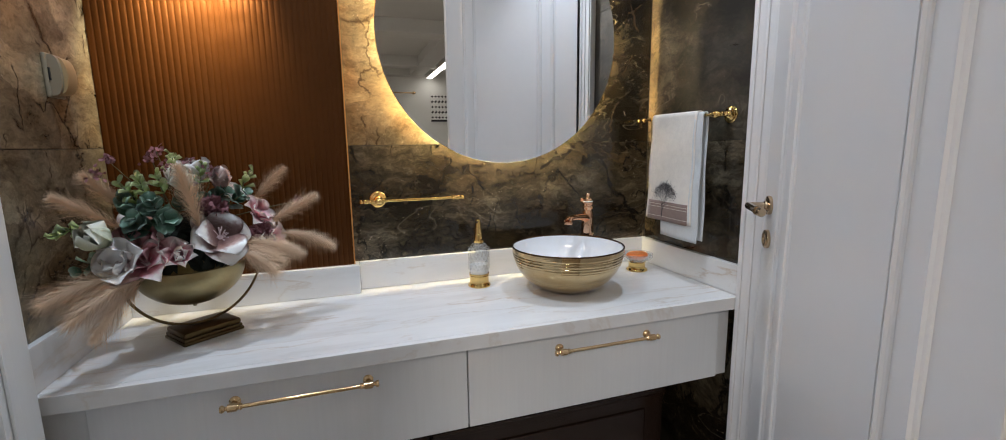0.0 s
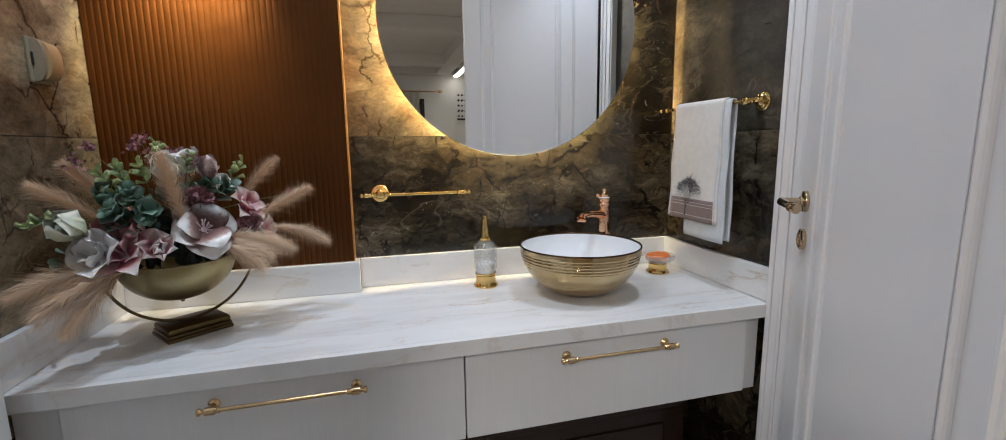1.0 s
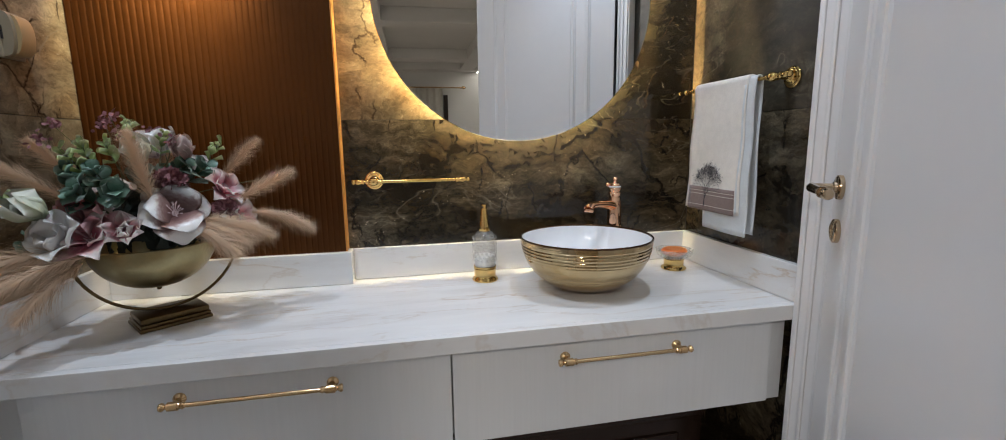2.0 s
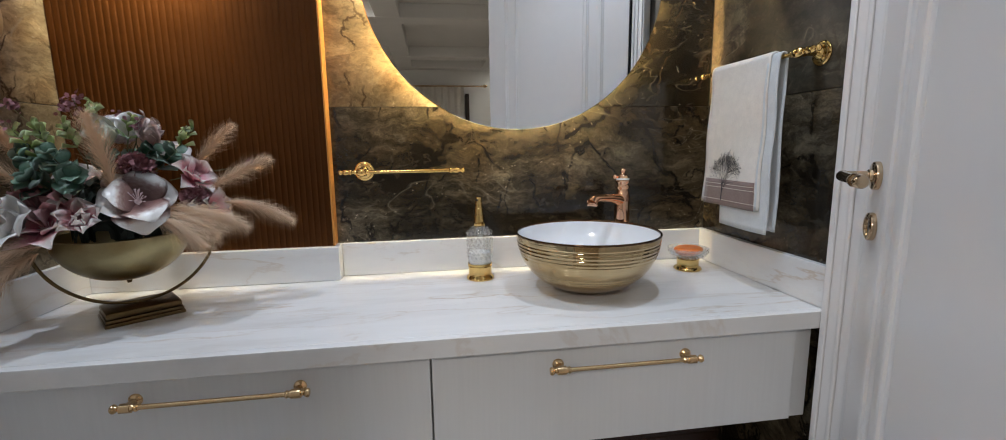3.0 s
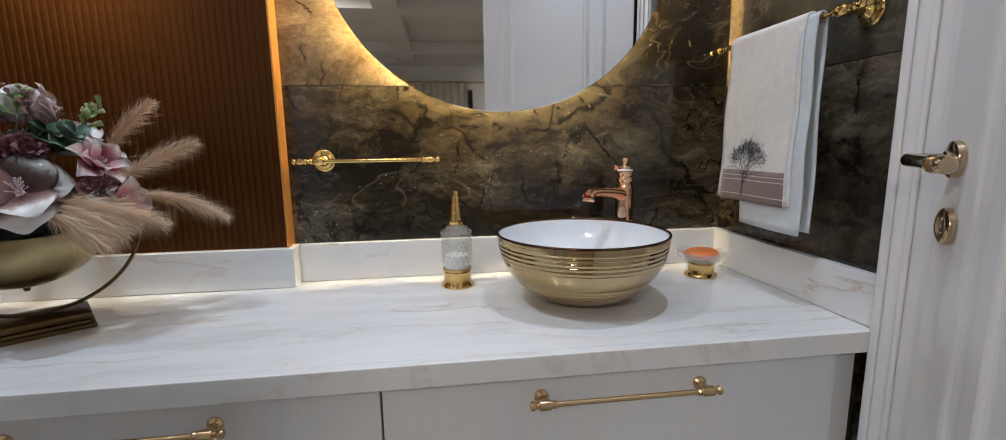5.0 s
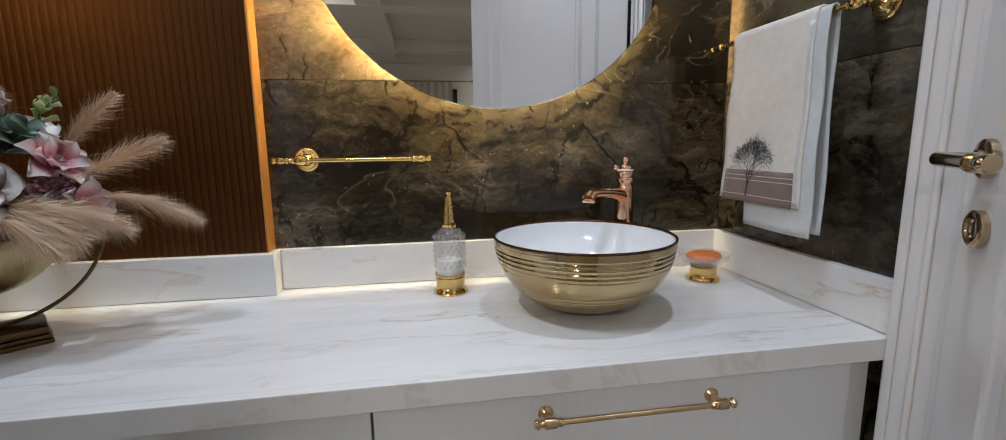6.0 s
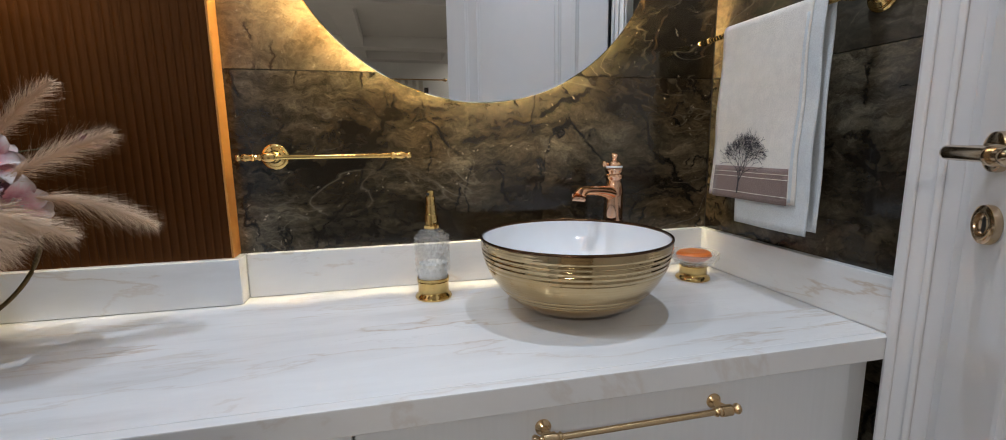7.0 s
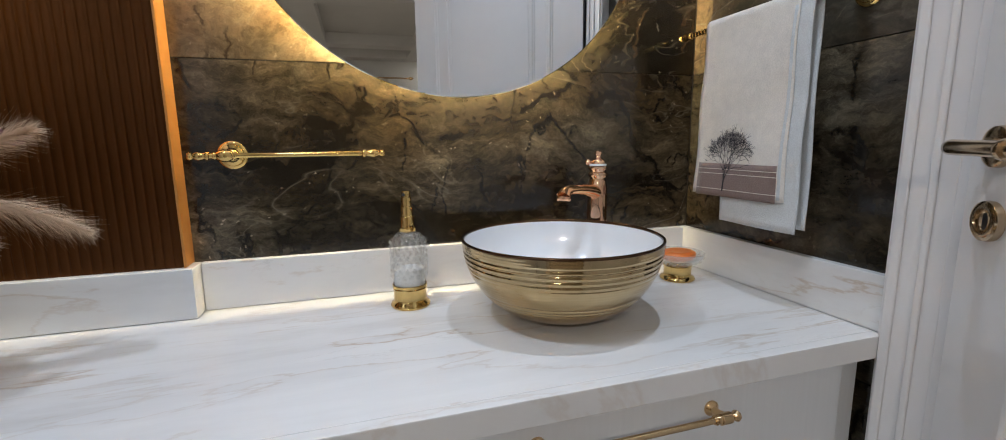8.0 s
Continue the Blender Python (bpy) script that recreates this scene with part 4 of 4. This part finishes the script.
M_STAMEN = plain("pale_stamen", (0.66, 0.52, 0.52), 0.6, 0, 0.15, 60, 0.0)


def petal_mesh(name, material, length, width, cup, curl, tip=0.6, wave=0.0, fold=0.35):
    """One petal: local y along it, curving up in z; cupped across, curled at the tip."""
    bm = bmesh.new()
    rows = []
    nv, nu = 13, 12
    for j in range(nv + 1):
        v = j / nv
        w = width * (math.sin(math.pi * min(1, v ** 1.25 * 0.93 + 0.05)) ** tip)
        row = []
        for i in range(nu + 1):
            u = (i / nu - 0.5) * 2
            z = cup * length * v * v * 0.9 + fold * width * u * u * (0.4 + v) - curl * length * max(0, v - 0.55) ** 2 * 3
            z += wave * width * (math.sin(v * 5 + u * 3) * v + 1.2 * abs(u) ** 3 * math.sin(v * 8 + u))
            row.append(bm.verts.new((u * w / 2, length * v * (1 - 0.08 * u * u), z)))
        rows.append(row)
    for a, b in zip(rows, rows[1:]):
        for i in range(nu):
            bm.faces.new((a[i], a[i + 1], b[i + 1], b[i]))
    bmesh.ops.solidify(bm, geom=bm.faces[:], thickness=0.0007)
    me = bpy.data.meshes.new(name)
    bm.to_mesh(me)
    bm.free()
    me.shade_smooth()
    me.materials.append(material)
    return me


PETALS = {
    "magnolia": petal_mesh("petal", M_MAGNOLIA, 0.082, 0.098, 0.34, 0.55, 0.34, 0.016, 0.07),
    "white": petal_mesh("petal", M_WHITEPETAL, 0.080, 0.088, 0.55, 0.5, 0.40, 0.025, 0.12),
    "pink": petal_mesh("petal", M_PINK, 0.086, 0.058, 0.30, 0.45, 0.44, 0.035, 0.12),
    "pink_small": petal_mesh("petal", M_PINK, 0.050, 0.027, 0.45, 0.2, 0.8, 0.05),
    "mauve": petal_mesh("petal", M_MAUVE, 0.066, 0.054, 0.35, 0.25, 0.6, 0.06),
    "cream": petal_mesh("petal", M_CREAM, 0.050, 0.050, 0.62, 0.25, 0.55, 0.04),
    "blush": petal_mesh("petal", M_BLUSH, 0.050, 0.044, 0.75, 0.3, 0.55, 0.05),
    "euc": petal_mesh("leaf", M_EUC, 0.042, 0.046, 0.16, 0.15, 0.40, 0.012, 0.10),
    "fresh": petal_mesh("leaf", M_FRESH, 0.026, 0.017, 0.25, 0.2, 0.7, 0.03),
}
rng = random.Random(11)
bouquet = thing("bouquet", "full artificial bouquet of magnolias, eucalyptus and pampas plumes", "bouquet", (VB[0] - 0.012, VB[1] - 0.004, VB[2] + 0.19))
RIGHT, NEAR, UP = Vector((0.94, 0.34, 0)), Vector((0.34, -0.94, 0)), Vector((0, 0, 1))


def at(r, n, u):
    return RIGHT * r + NEAR * n + UP * u


def face(p, direction, spin=0.0):
    """A pose at p whose z points along direction."""
    return Matrix.Translation(p) @ Vector(direction).to_track_quat("Z", "Y").to_matrix().to_4x4() @ pose(0, 0, 0, 0, 0, spin)


def rings(parent, mesh, layers):
    """Petals in rings: (count, tilt up in degrees, scale, turn)."""
    for n, tilt, scale, turn in layers:
        for i in range(n):
            o = new("petal" if mesh.name.startswith("petal") else "leaf", mesh)
            o.parent = parent
            s = scale * rng.uniform(0.9, 1.1)
            o.matrix_basis = pose(0, 0, 0, 0, 0, turn + 360 * i / n + rng.uniform(-9, 9)) @ pose(0, 0, 0, tilt + rng.uniform(-8, 8), 0, 0) @ Matrix.Diagonal((s, s, s, 1))


def stamens(n, length, r):
    bm = lathe([(0, -0.004), (r, -0.002), (r * 1.1, 0.003), (0, 0.006)], 12)
    for i in range(n):
        a, k = rng.uniform(0, 6.28), rng.uniform(0.2, 1)
        d = Vector((math.cos(a) * k * 0.9, math.sin(a) * k * 0.9, 1)).normalized()
        tube([d * 0.002, d * length * 0.6, d * length + Vector((0, 0, -0.002))], [0.0007, 0.0005, 0.0011], 5, bm)
    return bm


def flower(name, kind, p, direction, layers, label, n_st=14, st=0.022, core=M_STAMEN):
    c = part(name, stamens(n_st, st, 0.006), core, bouquet, label, None, face(p, direction, rng.uniform(0, 360)))
    rings(c, PETALS[kind], layers)
    return c


flower("magnolia", "magnolia", at(0.055, 0.128, 0.084), at(0.16, 0.95, 0.78), [(4, 8, 0.88, 0), (3, 22, 0.80, 50)], "large mauve-white magnolia", 22, 0.030)
flower("magnolia", "white", at(-0.128, 0.128, 0.046), at(-0.55, 0.8, 0.6), [(4, 20, 0.80, 0), (3, 44, 0.66, 40)], "white magnolia with mauve throat")
flower("lily", "pink", at(-0.088, 0.112, 0.038), at(-0.40, 0.80, 0.85), [(5, 12, 1.0, 15), (4, 36, 0.72, 40)], "dusty pink lily with drooping petals")
flower("lily", "pink_small", at(-0.030, 0.138, 0.046), at(0.0, 1.0, 0.6), [(6, 25, 1.0, 0), (5, 52, 0.8, 30)], "small pink bloom")
flower("peony", "mauve", at(-0.095, 0.070, 0.080), at(-0.3, 0.9, 0.5), [(6, 20, 1.0, 0), (5, 50, 0.8, 30), (4, 70, 0.6, 10)], "dark mauve peony", 6, 0.012)
flower("lily", "pink", at(0.145, 0.075, 0.125), at(0.7, 0.5, 0.6), [(6, 14, 0.66, 0), (5, 42, 0.56, 30)], "dusty pink lily")
flower("lily", "pink", at(0.172, 0.088, 0.058), at(0.8, 0.55, 0.25), [(6, 8, 0.72, 10), (5, 36, 0.58, 30)], "dusty pink lily with pale tips")
flower("rose", "blush", at(0.075, 0.040, 0.195), at(0.2, 0.5, 1.0), [(5, 40, 1.0, 0), (5, 60, 0.85, 30), (4, 76, 0.7, 10)], "blush pink rose", 4, 0.008)
flower("rose", "cream", at(-0.150, 0.125, 0.098), at(-0.6, 0.7, 0.6), [(4, 28, 1.15, 0), (4, 52, 0.95, 30)], "cream-green rose bud", 4, 0.01)
flower("rose", "cream", at(0.000, 0.040, 0.195), at(-0.1, 0.5, 1.0), [(5, 30, 1.0, 0), (4, 55, 0.85, 30)], "cream-green rose bud", 4, 0.01)
flower("magnolia", "white", at(0.025, -0.02, 0.205), at(-0.2, 0.1, 1.0), [(4, 30, 0.9, 0), (3, 55, 0.8, 30)], "white magnolia")
flower("magnolia", "white", at(0.100, 0.000, 0.165), at(0.4, 0.3, 0.9), [(4, 20, 0.62, 0), (3, 45, 0.52, 30)], "small white magnolia")
flower("magnolia", "magnolia", at(-0.08, -0.10, 0.08), at(-0.3, -1, 0.4), [(3, 18, 1.0, 0), (3, 38, 0.9, 60)], "mauve-white magnolia")


def pompon(p, radius, label="round burgundy pompon bloom", n=300):
    bm = bmesh.new()
    bmesh.ops.create_icosphere(bm, subdivisions=2, radius=radius * 0.55)
    for i in range(n):
        d = Vector((rng.gauss(0, 1), rng.gauss(0, 1), rng.gauss(0, 1))).normalized()
        t = d.orthogonal().normalized()
        t.rotate(Matrix.Rotation(rng.uniform(0, 6.28), 3, d))
        k, w = radius * rng.uniform(0.8, 1.05), radius * 0.13
        s = d.cross(t)
        vs = [bm.verts.new(v) for v in (d * radius * 0.5 - t * w * 0.5, d * k * 0.85 - t * w + s * w * 0.4, d * k, d * k * 0.85 + t * w + s * w * 0.4, d * radius * 0.5 + t * w * 0.5)]
        bm.faces.new(vs)
    return part("pompon", bm, M_BURG, bouquet, label, None, Matrix.Translation(p))


pompon(at(0.052, 0.085, 0.150), 0.038)
pompon(at(0.150, 0.110, 0.085), 0.030, "round mauve pompon bloom")


def sprig(p0, p1, kind, n, size, label, name="leaf_sprig"):
    """A stem with opposite leaves, thinning to the tip."""
    p0, p1 = Vector(p0), Vector(p1)
    mid = (p0 + p1) / 2 + Vector((rng.uniform(-0.01, 0.01), rng.uniform(-0.01, 0.01), 0.01))
    c = part(name, tube([p0, mid, p1], [0.0018, 0.0014, 0.0008], 6), M_STEM, bouquet, label, 60)
    d = (p1 - p0).normalized()
    for i in range(n):
        t = 0.35 + 0.65 * (i // 2) / max(1, (n - 1) // 2)
        o = new("leaf", PETALS[kind])
        o.parent = c
        q = p0.lerp(mid, t * 2) if t < 0.5 else mid.lerp(p1, t * 2 - 1)
        k = size * (1.15 - 0.5 * t) * rng.uniform(0.85, 1.15)
        o.matrix_basis = face(q, d, 180 * (i % 2) + 90 * ((i // 2) % 2) + rng.uniform(-25, 25)) @ pose(0, 0, 0, 30 + rng.uniform(-20, 20), 0, 0) @ Matrix.Diagonal((k, k, k, 1))
    return c


for p0, p1, n in ((at(-0.06, 0.09, 0.09), at(-0.105, 0.130, 0.145), 10), (at(-0.06, 0.06, 0.10), at(-0.070, 0.125, 0.185), 10), (at(-0.05, 0.07, 0.10), at(-0.040, 0.140, 0.140), 10), (at(-0.09, 0.05, 0.10), at(-0.120, 0.095, 0.185), 9),
                  (at(0.03, 0.03, 0.12), at(0.085, 0.075, 0.190), 8), (at(0.06, 0.04, 0.12), at(0.125, 0.080, 0.185), 8), (at(-0.02, 0.02, 0.12), at(0.00, 0.07, 0.185), 7), (at(-0.1, 0.0, 0.05), at(-0.21, 0.03, 0.03), 7)):
    sprig(p0, p1, "euc", n, 0.95, "blue-green eucalyptus sprig", "eucalyptus_sprig")
for p0, p1 in ((at(-0.03, 0.03, 0.2), at(-0.015, 0.03, 0.285)), (at(-0.06, 0.08, 0.16), at(-0.085, 0.110, 0.235)), (at(0.12, 0.03, 0.16), at(0.155, 0.045, 0.235)), (at(-0.09, 0.07, 0.14), at(-0.120, 0.10, 0.225)),
               (at(-0.17, 0.03, 0.12), at(-0.235, 0.13, 0.125)), (at(0.03, 0.03, 0.18), at(0.045, 0.02, 0.255)), (at(-0.03, 0.06, 0.16), at(-0.05, 0.09, 0.240))):
    sprig(p0, p1, "fresh", 9, 1.15, "fresh light-green leaf sprig")


def berry(p0, p1, label="burgundy berry spray"):
    p0, p1 = Vector(p0), Vector(p1)
    c = part("berry_spray", tube([p0, (p0 + p1) / 2 + Vector((0.006, 0, 0.004)), p1], [0.0014, 0.0011, 0.0008], 6), M_STEM, bouquet, label, 60)
    bm = bmesh.new()
    for i in range(26):
        q = p1 + Vector((rng.gauss(0, 0.008), rng.gauss(0, 0.008), rng.gauss(0, 0.006)))
        d = Vector((rng.gauss(0, 1), rng.gauss(0, 1), rng.gauss(0.4, 1))).normalized() * rng.uniform(0.006, 0.011)
        t = d.orthogonal().normalized() * 0.0042
        bm.faces.new([bm.verts.new(v) for v in (q - t * 0.4, q + d * 0.6 - t, q + d, q + d * 0.6 + t, q + t * 0.4)])
    part("bloom", bm, M_BURG, c, "burgundy buds")


for p0, p1 in ((at(-0.02, 0.02, 0.15), at(-0.045, 0.03, 0.295)), (at(-0.04, 0.02, 0.15), at(-0.055, 0.03, 0.275)), (at(-0.06, 0.03, 0.15), at(-0.135, 0.05, 0.275)), (at(-0.06, 0.03, 0.15), at(-0.160, 0.05, 0.245)), (at(-0.01, 0.03, 0.16), at(-0.025, 0.05, 0.255)),
               (at(0.03, 0.03, 0.16), at(0.062, 0.06, 0.240)), (at(0.1, 0.02, 0.12), at(0.27, 0.05, 0.150)), (at(0.05, 0.0, 0.16), at(0.02, -0.03, 0.265))):
    berry(p0, p1)


def plume(p0, p1, width, droop=0.0, n=620, label="soft beige pampas plume"):
    """A pampas head: a bent stem with many fine hairs leaning to the tip."""
    p0, p1 = Vector(p0), Vector(p1)
    axis = p1 - p0
    L = axis.length

    def along(t):
        return p0 + axis * t + Vector((0, 0, droop * L * (t - t * t) * 2))

    bm = tube([along(t) for t in (0, 0.25, 0.5, 0.75, 1)], [0.0016, 0.0014, 0.0012, 0.0009, 0.0005], 5)
    for i in range(int(n * 1.9)):
        t = rng.random() ** 0.85 * 0.97
        q = along(t)
        d = (along(min(1, t + 0.05)) - along(max(0, t - 0.05))).normalized()
        s = d.orthogonal().normalized()
        s.rotate(Matrix.Rotation(rng.uniform(0, 6.28), 3, d))
        swell = math.sin(math.pi * min(1, 0.16 + t * 0.80)) ** 0.7
        ln = width * rng.uniform(0.40, 1.30) * swell
        e1 = q + d * ln * 0.70 + s * ln * 0.60
        e2 = q + d * ln * rng.uniform(1.3, 1.9) + s * ln * rng.uniform(0.85, 1.75) + Vector((0, 0, -0.3 * ln))
        w = d.cross(s) * 0.00036
        a = [bm.verts.new(v) for v in (q - w, q + w, e1 + w * 0.8, e1 - w * 0.8)]
        bm.faces.new(a)
        bm.faces.new((a[3], a[2], bm.verts.new(e2)))
    return part("pampas_plume", bm, M_PLUME, bouquet, label)


plume(at(0.022, 0.118, 0.095), at(-0.012, 0.112, 0.262), 0.033, 0.0, 850)
plume(at(0.150, 0.030, 0.150), at(0.235, 0.040, 0.245), 0.022, 0.05)
plume(at(0.160, 0.080, 0.090), at(0.305, 0.080, 0.165), 0.026, 0.06)
plume(at(0.200, 0.080, 0.070), at(0.345, 0.080, 0.010), 0.024, 0.16)
plume(at(0.090, 0.140, 0.065), at(0.190, 0.145, 0.005), 0.032, 0.12, 500)
plume(at(0.075, 0.145, 0.060), at(0.165, 0.160, -0.015), 0.034, 0.12, 550)
plume(at(0.105, 0.140, 0.070), at(0.215, 0.130, 0.030), 0.030, 0.12, 500)
plume(at(0.120, 0.120, 0.060), at(0.245, 0.110, 0.010), 0.028, 0.12, 500)
plume(at(-0.100, 0.130, 0.010), at(-0.225, 0.235, -0.035), 0.032, 0.14, 800)
plume(at(-0.110, 0.110, 0.020), at(-0.265, 0.200, 0.000), 0.032, 0.14, 800)
plume(at(-0.110, 0.120, -0.005), at(-0.195, 0.215, -0.085), 0.028, 0.12, 700)
plume(at(-0.120, 0.040, 0.110), at(-0.240, 0.050, 0.200), 0.028, 0.05)
plume(at(-0.110, 0.020, 0.150), at(-0.185, 0.020, 0.245), 0.026, 0.03)
plume(at(0.02, -0.05, 0.15), at(0.05, -0.08, 0.25), 0.024, 0.03)

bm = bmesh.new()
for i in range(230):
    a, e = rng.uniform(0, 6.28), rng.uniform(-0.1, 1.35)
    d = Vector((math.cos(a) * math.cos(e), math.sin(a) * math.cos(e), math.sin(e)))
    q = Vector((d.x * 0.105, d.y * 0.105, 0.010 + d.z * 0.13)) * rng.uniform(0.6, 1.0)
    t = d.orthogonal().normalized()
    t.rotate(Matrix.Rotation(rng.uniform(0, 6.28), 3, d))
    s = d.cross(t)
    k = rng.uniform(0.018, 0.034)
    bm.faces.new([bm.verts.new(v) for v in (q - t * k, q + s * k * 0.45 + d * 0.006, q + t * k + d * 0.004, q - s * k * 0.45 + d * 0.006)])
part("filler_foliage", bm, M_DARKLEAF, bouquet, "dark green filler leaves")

# ---- hall things in the mirror ----
M_CURTAIN = plain("sheer_curtain", (0.55, 0.52, 0.47), 0.9, 0, 0.05, 20, 0.05)
M_PRINT_B = plain("black_print", (0.02, 0.02, 0.022), 0.8)
curtain = thing("curtain", "pale pleated sheer curtain on a thin rod", "curtain", (0, HY, 0))
part("rod", tube([(-1.6, 0.16, 2.33), (1.34, 0.16, 2.33)], 0.014, 10), M_BRASS, curtain, "thin curtain rod", 60)
for x, s in ((1.34, 1), (-1.6, -1)):
    part("finial", lathe([(0, -0.05), (0.02, -0.04), (0.012, -0.02), (0.034, 0.02), (0.02, 0.06), (0, 0.08)], 14, pose(x, 0.16, 2.33, 0, 90 * s, 0)), M_BRASS, curtain, "", 60)
bm = bmesh.new()
xs = np.linspace(-1.5, 0.95, 150)
lo_ = [bm.verts.new((x, 0.16 + 0.035 * math.sin(x * 48), 0.03)) for x in xs]
hi_ = [bm.verts.new((x, 0.16 + 0.020 * math.sin(x * 48), 2.315)) for x in xs]
for i in range(len(xs) - 1):
    bm.faces.new((lo_[i], lo_[i + 1], hi_[i + 1], hi_[i]))
part("cloth", bm, M_CURTAIN, curtain, "", 180)
tagged(part("window_frame", boxed((0.98, HY + 0.002, 0.1), (1.06, HY + 0.05, 2.2), 0.004), M_DARKWOOD), "dark upright window frame beside the curtain", "window frame", "", "structure")
blind = thing("printed_blind", "white fabric blind with a black diamond print", "blind", (1.72, HY + 0.03, 0))
part("cloth", boxed((0, 0, 1.76), (0.42, 0.012, 2.40), 0.003), M_PLASTER, blind)
bm = bmesh.new()
for row in range(5):
    for k in range(6):
        x, z = 0.035 + k * 0.070, 1.86 + row * 0.105
        box(bm, (-0.018, 0.0125, -0.018), (0.018, 0.0145, 0.018), 0, 2, Matrix.Translation((x, 0, z)) @ pose(0, 0, 0, 0, 45, 0) @ Matrix.Diagonal((1, 1, 1.4 if row % 2 else 1.0, 1)))
box(bm, (0.002, 0.0125, 1.775), (0.418, 0.0150, 1.815))
part("diamond_print", bm, M_PRINT_B, blind)
M_LINE = glow("white_light_line", (1.0, 0.95, 0.86), 9.0)
line = thing("cove_light", "bright linear light along the hall ceiling", "ceiling light", (1.70, -4.1, 2.62))
part("housing", boxed((-0.06, -2.4, 0.012), (0.06, 2.4, 0.029), 0.002), M_PLASTER, line)
part("diffuser", boxed((-0.05, -2.39, 0.004), (0.05, 2.39, 0.0115), 0.001), M_LINE, line)

# ---- downlight fittings in the washroom ceiling ----
def fitting(x, y):
    f = thing("downlight_fitting", "small round recessed ceiling downlight with white trim", "downlight", (x, y, ROOM), "ceiling downlights")
    part("trim_ring", lathe([(0.036, -0.0005), (0.046, -0.0005), (0.046, -0.004), (0.038, -0.006), (0.034, -0.003)], 32, close=True), M_DOOR, f, "", 40)
    return f


for x, y in SPOTS + [(0.05, 0.72)]:
    fitting(x, y)

# ---- unseen spotlight inferred from the panel's hot spot; added housing for hall fill ----
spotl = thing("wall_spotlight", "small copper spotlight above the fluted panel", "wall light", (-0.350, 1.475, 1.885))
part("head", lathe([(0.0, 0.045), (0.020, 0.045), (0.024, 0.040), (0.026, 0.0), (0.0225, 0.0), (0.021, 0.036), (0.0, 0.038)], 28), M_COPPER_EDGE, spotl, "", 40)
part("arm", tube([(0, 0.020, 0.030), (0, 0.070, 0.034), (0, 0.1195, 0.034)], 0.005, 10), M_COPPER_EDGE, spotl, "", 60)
hl = thing("hall_fill_housing", "flat square white housing added for the hall fill light", "ceiling light", (-1.15, -2.15, 2.76))
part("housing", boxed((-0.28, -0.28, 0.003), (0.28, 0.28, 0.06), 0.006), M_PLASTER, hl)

# ---- marble tiles ----
def tiles(wall, axis, fixed, a0, a1, out, mats):
    """Two-course cladding of large tiles, 1.5 mm joints, standing 8 mm proud of the wall."""
    k = 0
    for z0, z1 in ((0.0, 0.685), (0.685, 1.285), (1.285, 1.885), (1.885, ROOM)):
        for b0, b1 in ((a0, a1),):
            g = 0.0008
            if axis == "y":
                lo, hi = (b0 + g, fixed, z0 + g), (b1 - g, fixed + 0.0085, z1 - g)
            else:
                s = sorted((fixed, fixed + out * 0.0085))
                lo, hi = (s[0], b0 + g, z0 + g), (s[1], b1 - g, z1 - g)
            part("tile", boxed(lo, hi, 0.0007, 1), mats[k % len(mats)], wall)
        k += 1


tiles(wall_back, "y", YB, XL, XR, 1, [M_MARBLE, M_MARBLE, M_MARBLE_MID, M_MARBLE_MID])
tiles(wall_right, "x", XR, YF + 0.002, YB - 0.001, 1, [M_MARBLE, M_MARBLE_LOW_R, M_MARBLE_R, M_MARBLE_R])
tiles(wall_left, "x", XL, YF + 0.002, YB - 0.001, -1, [M_MARBLE, M_MARBLE_L, M_MARBLE_TAN, M_MARBLE_TAN])
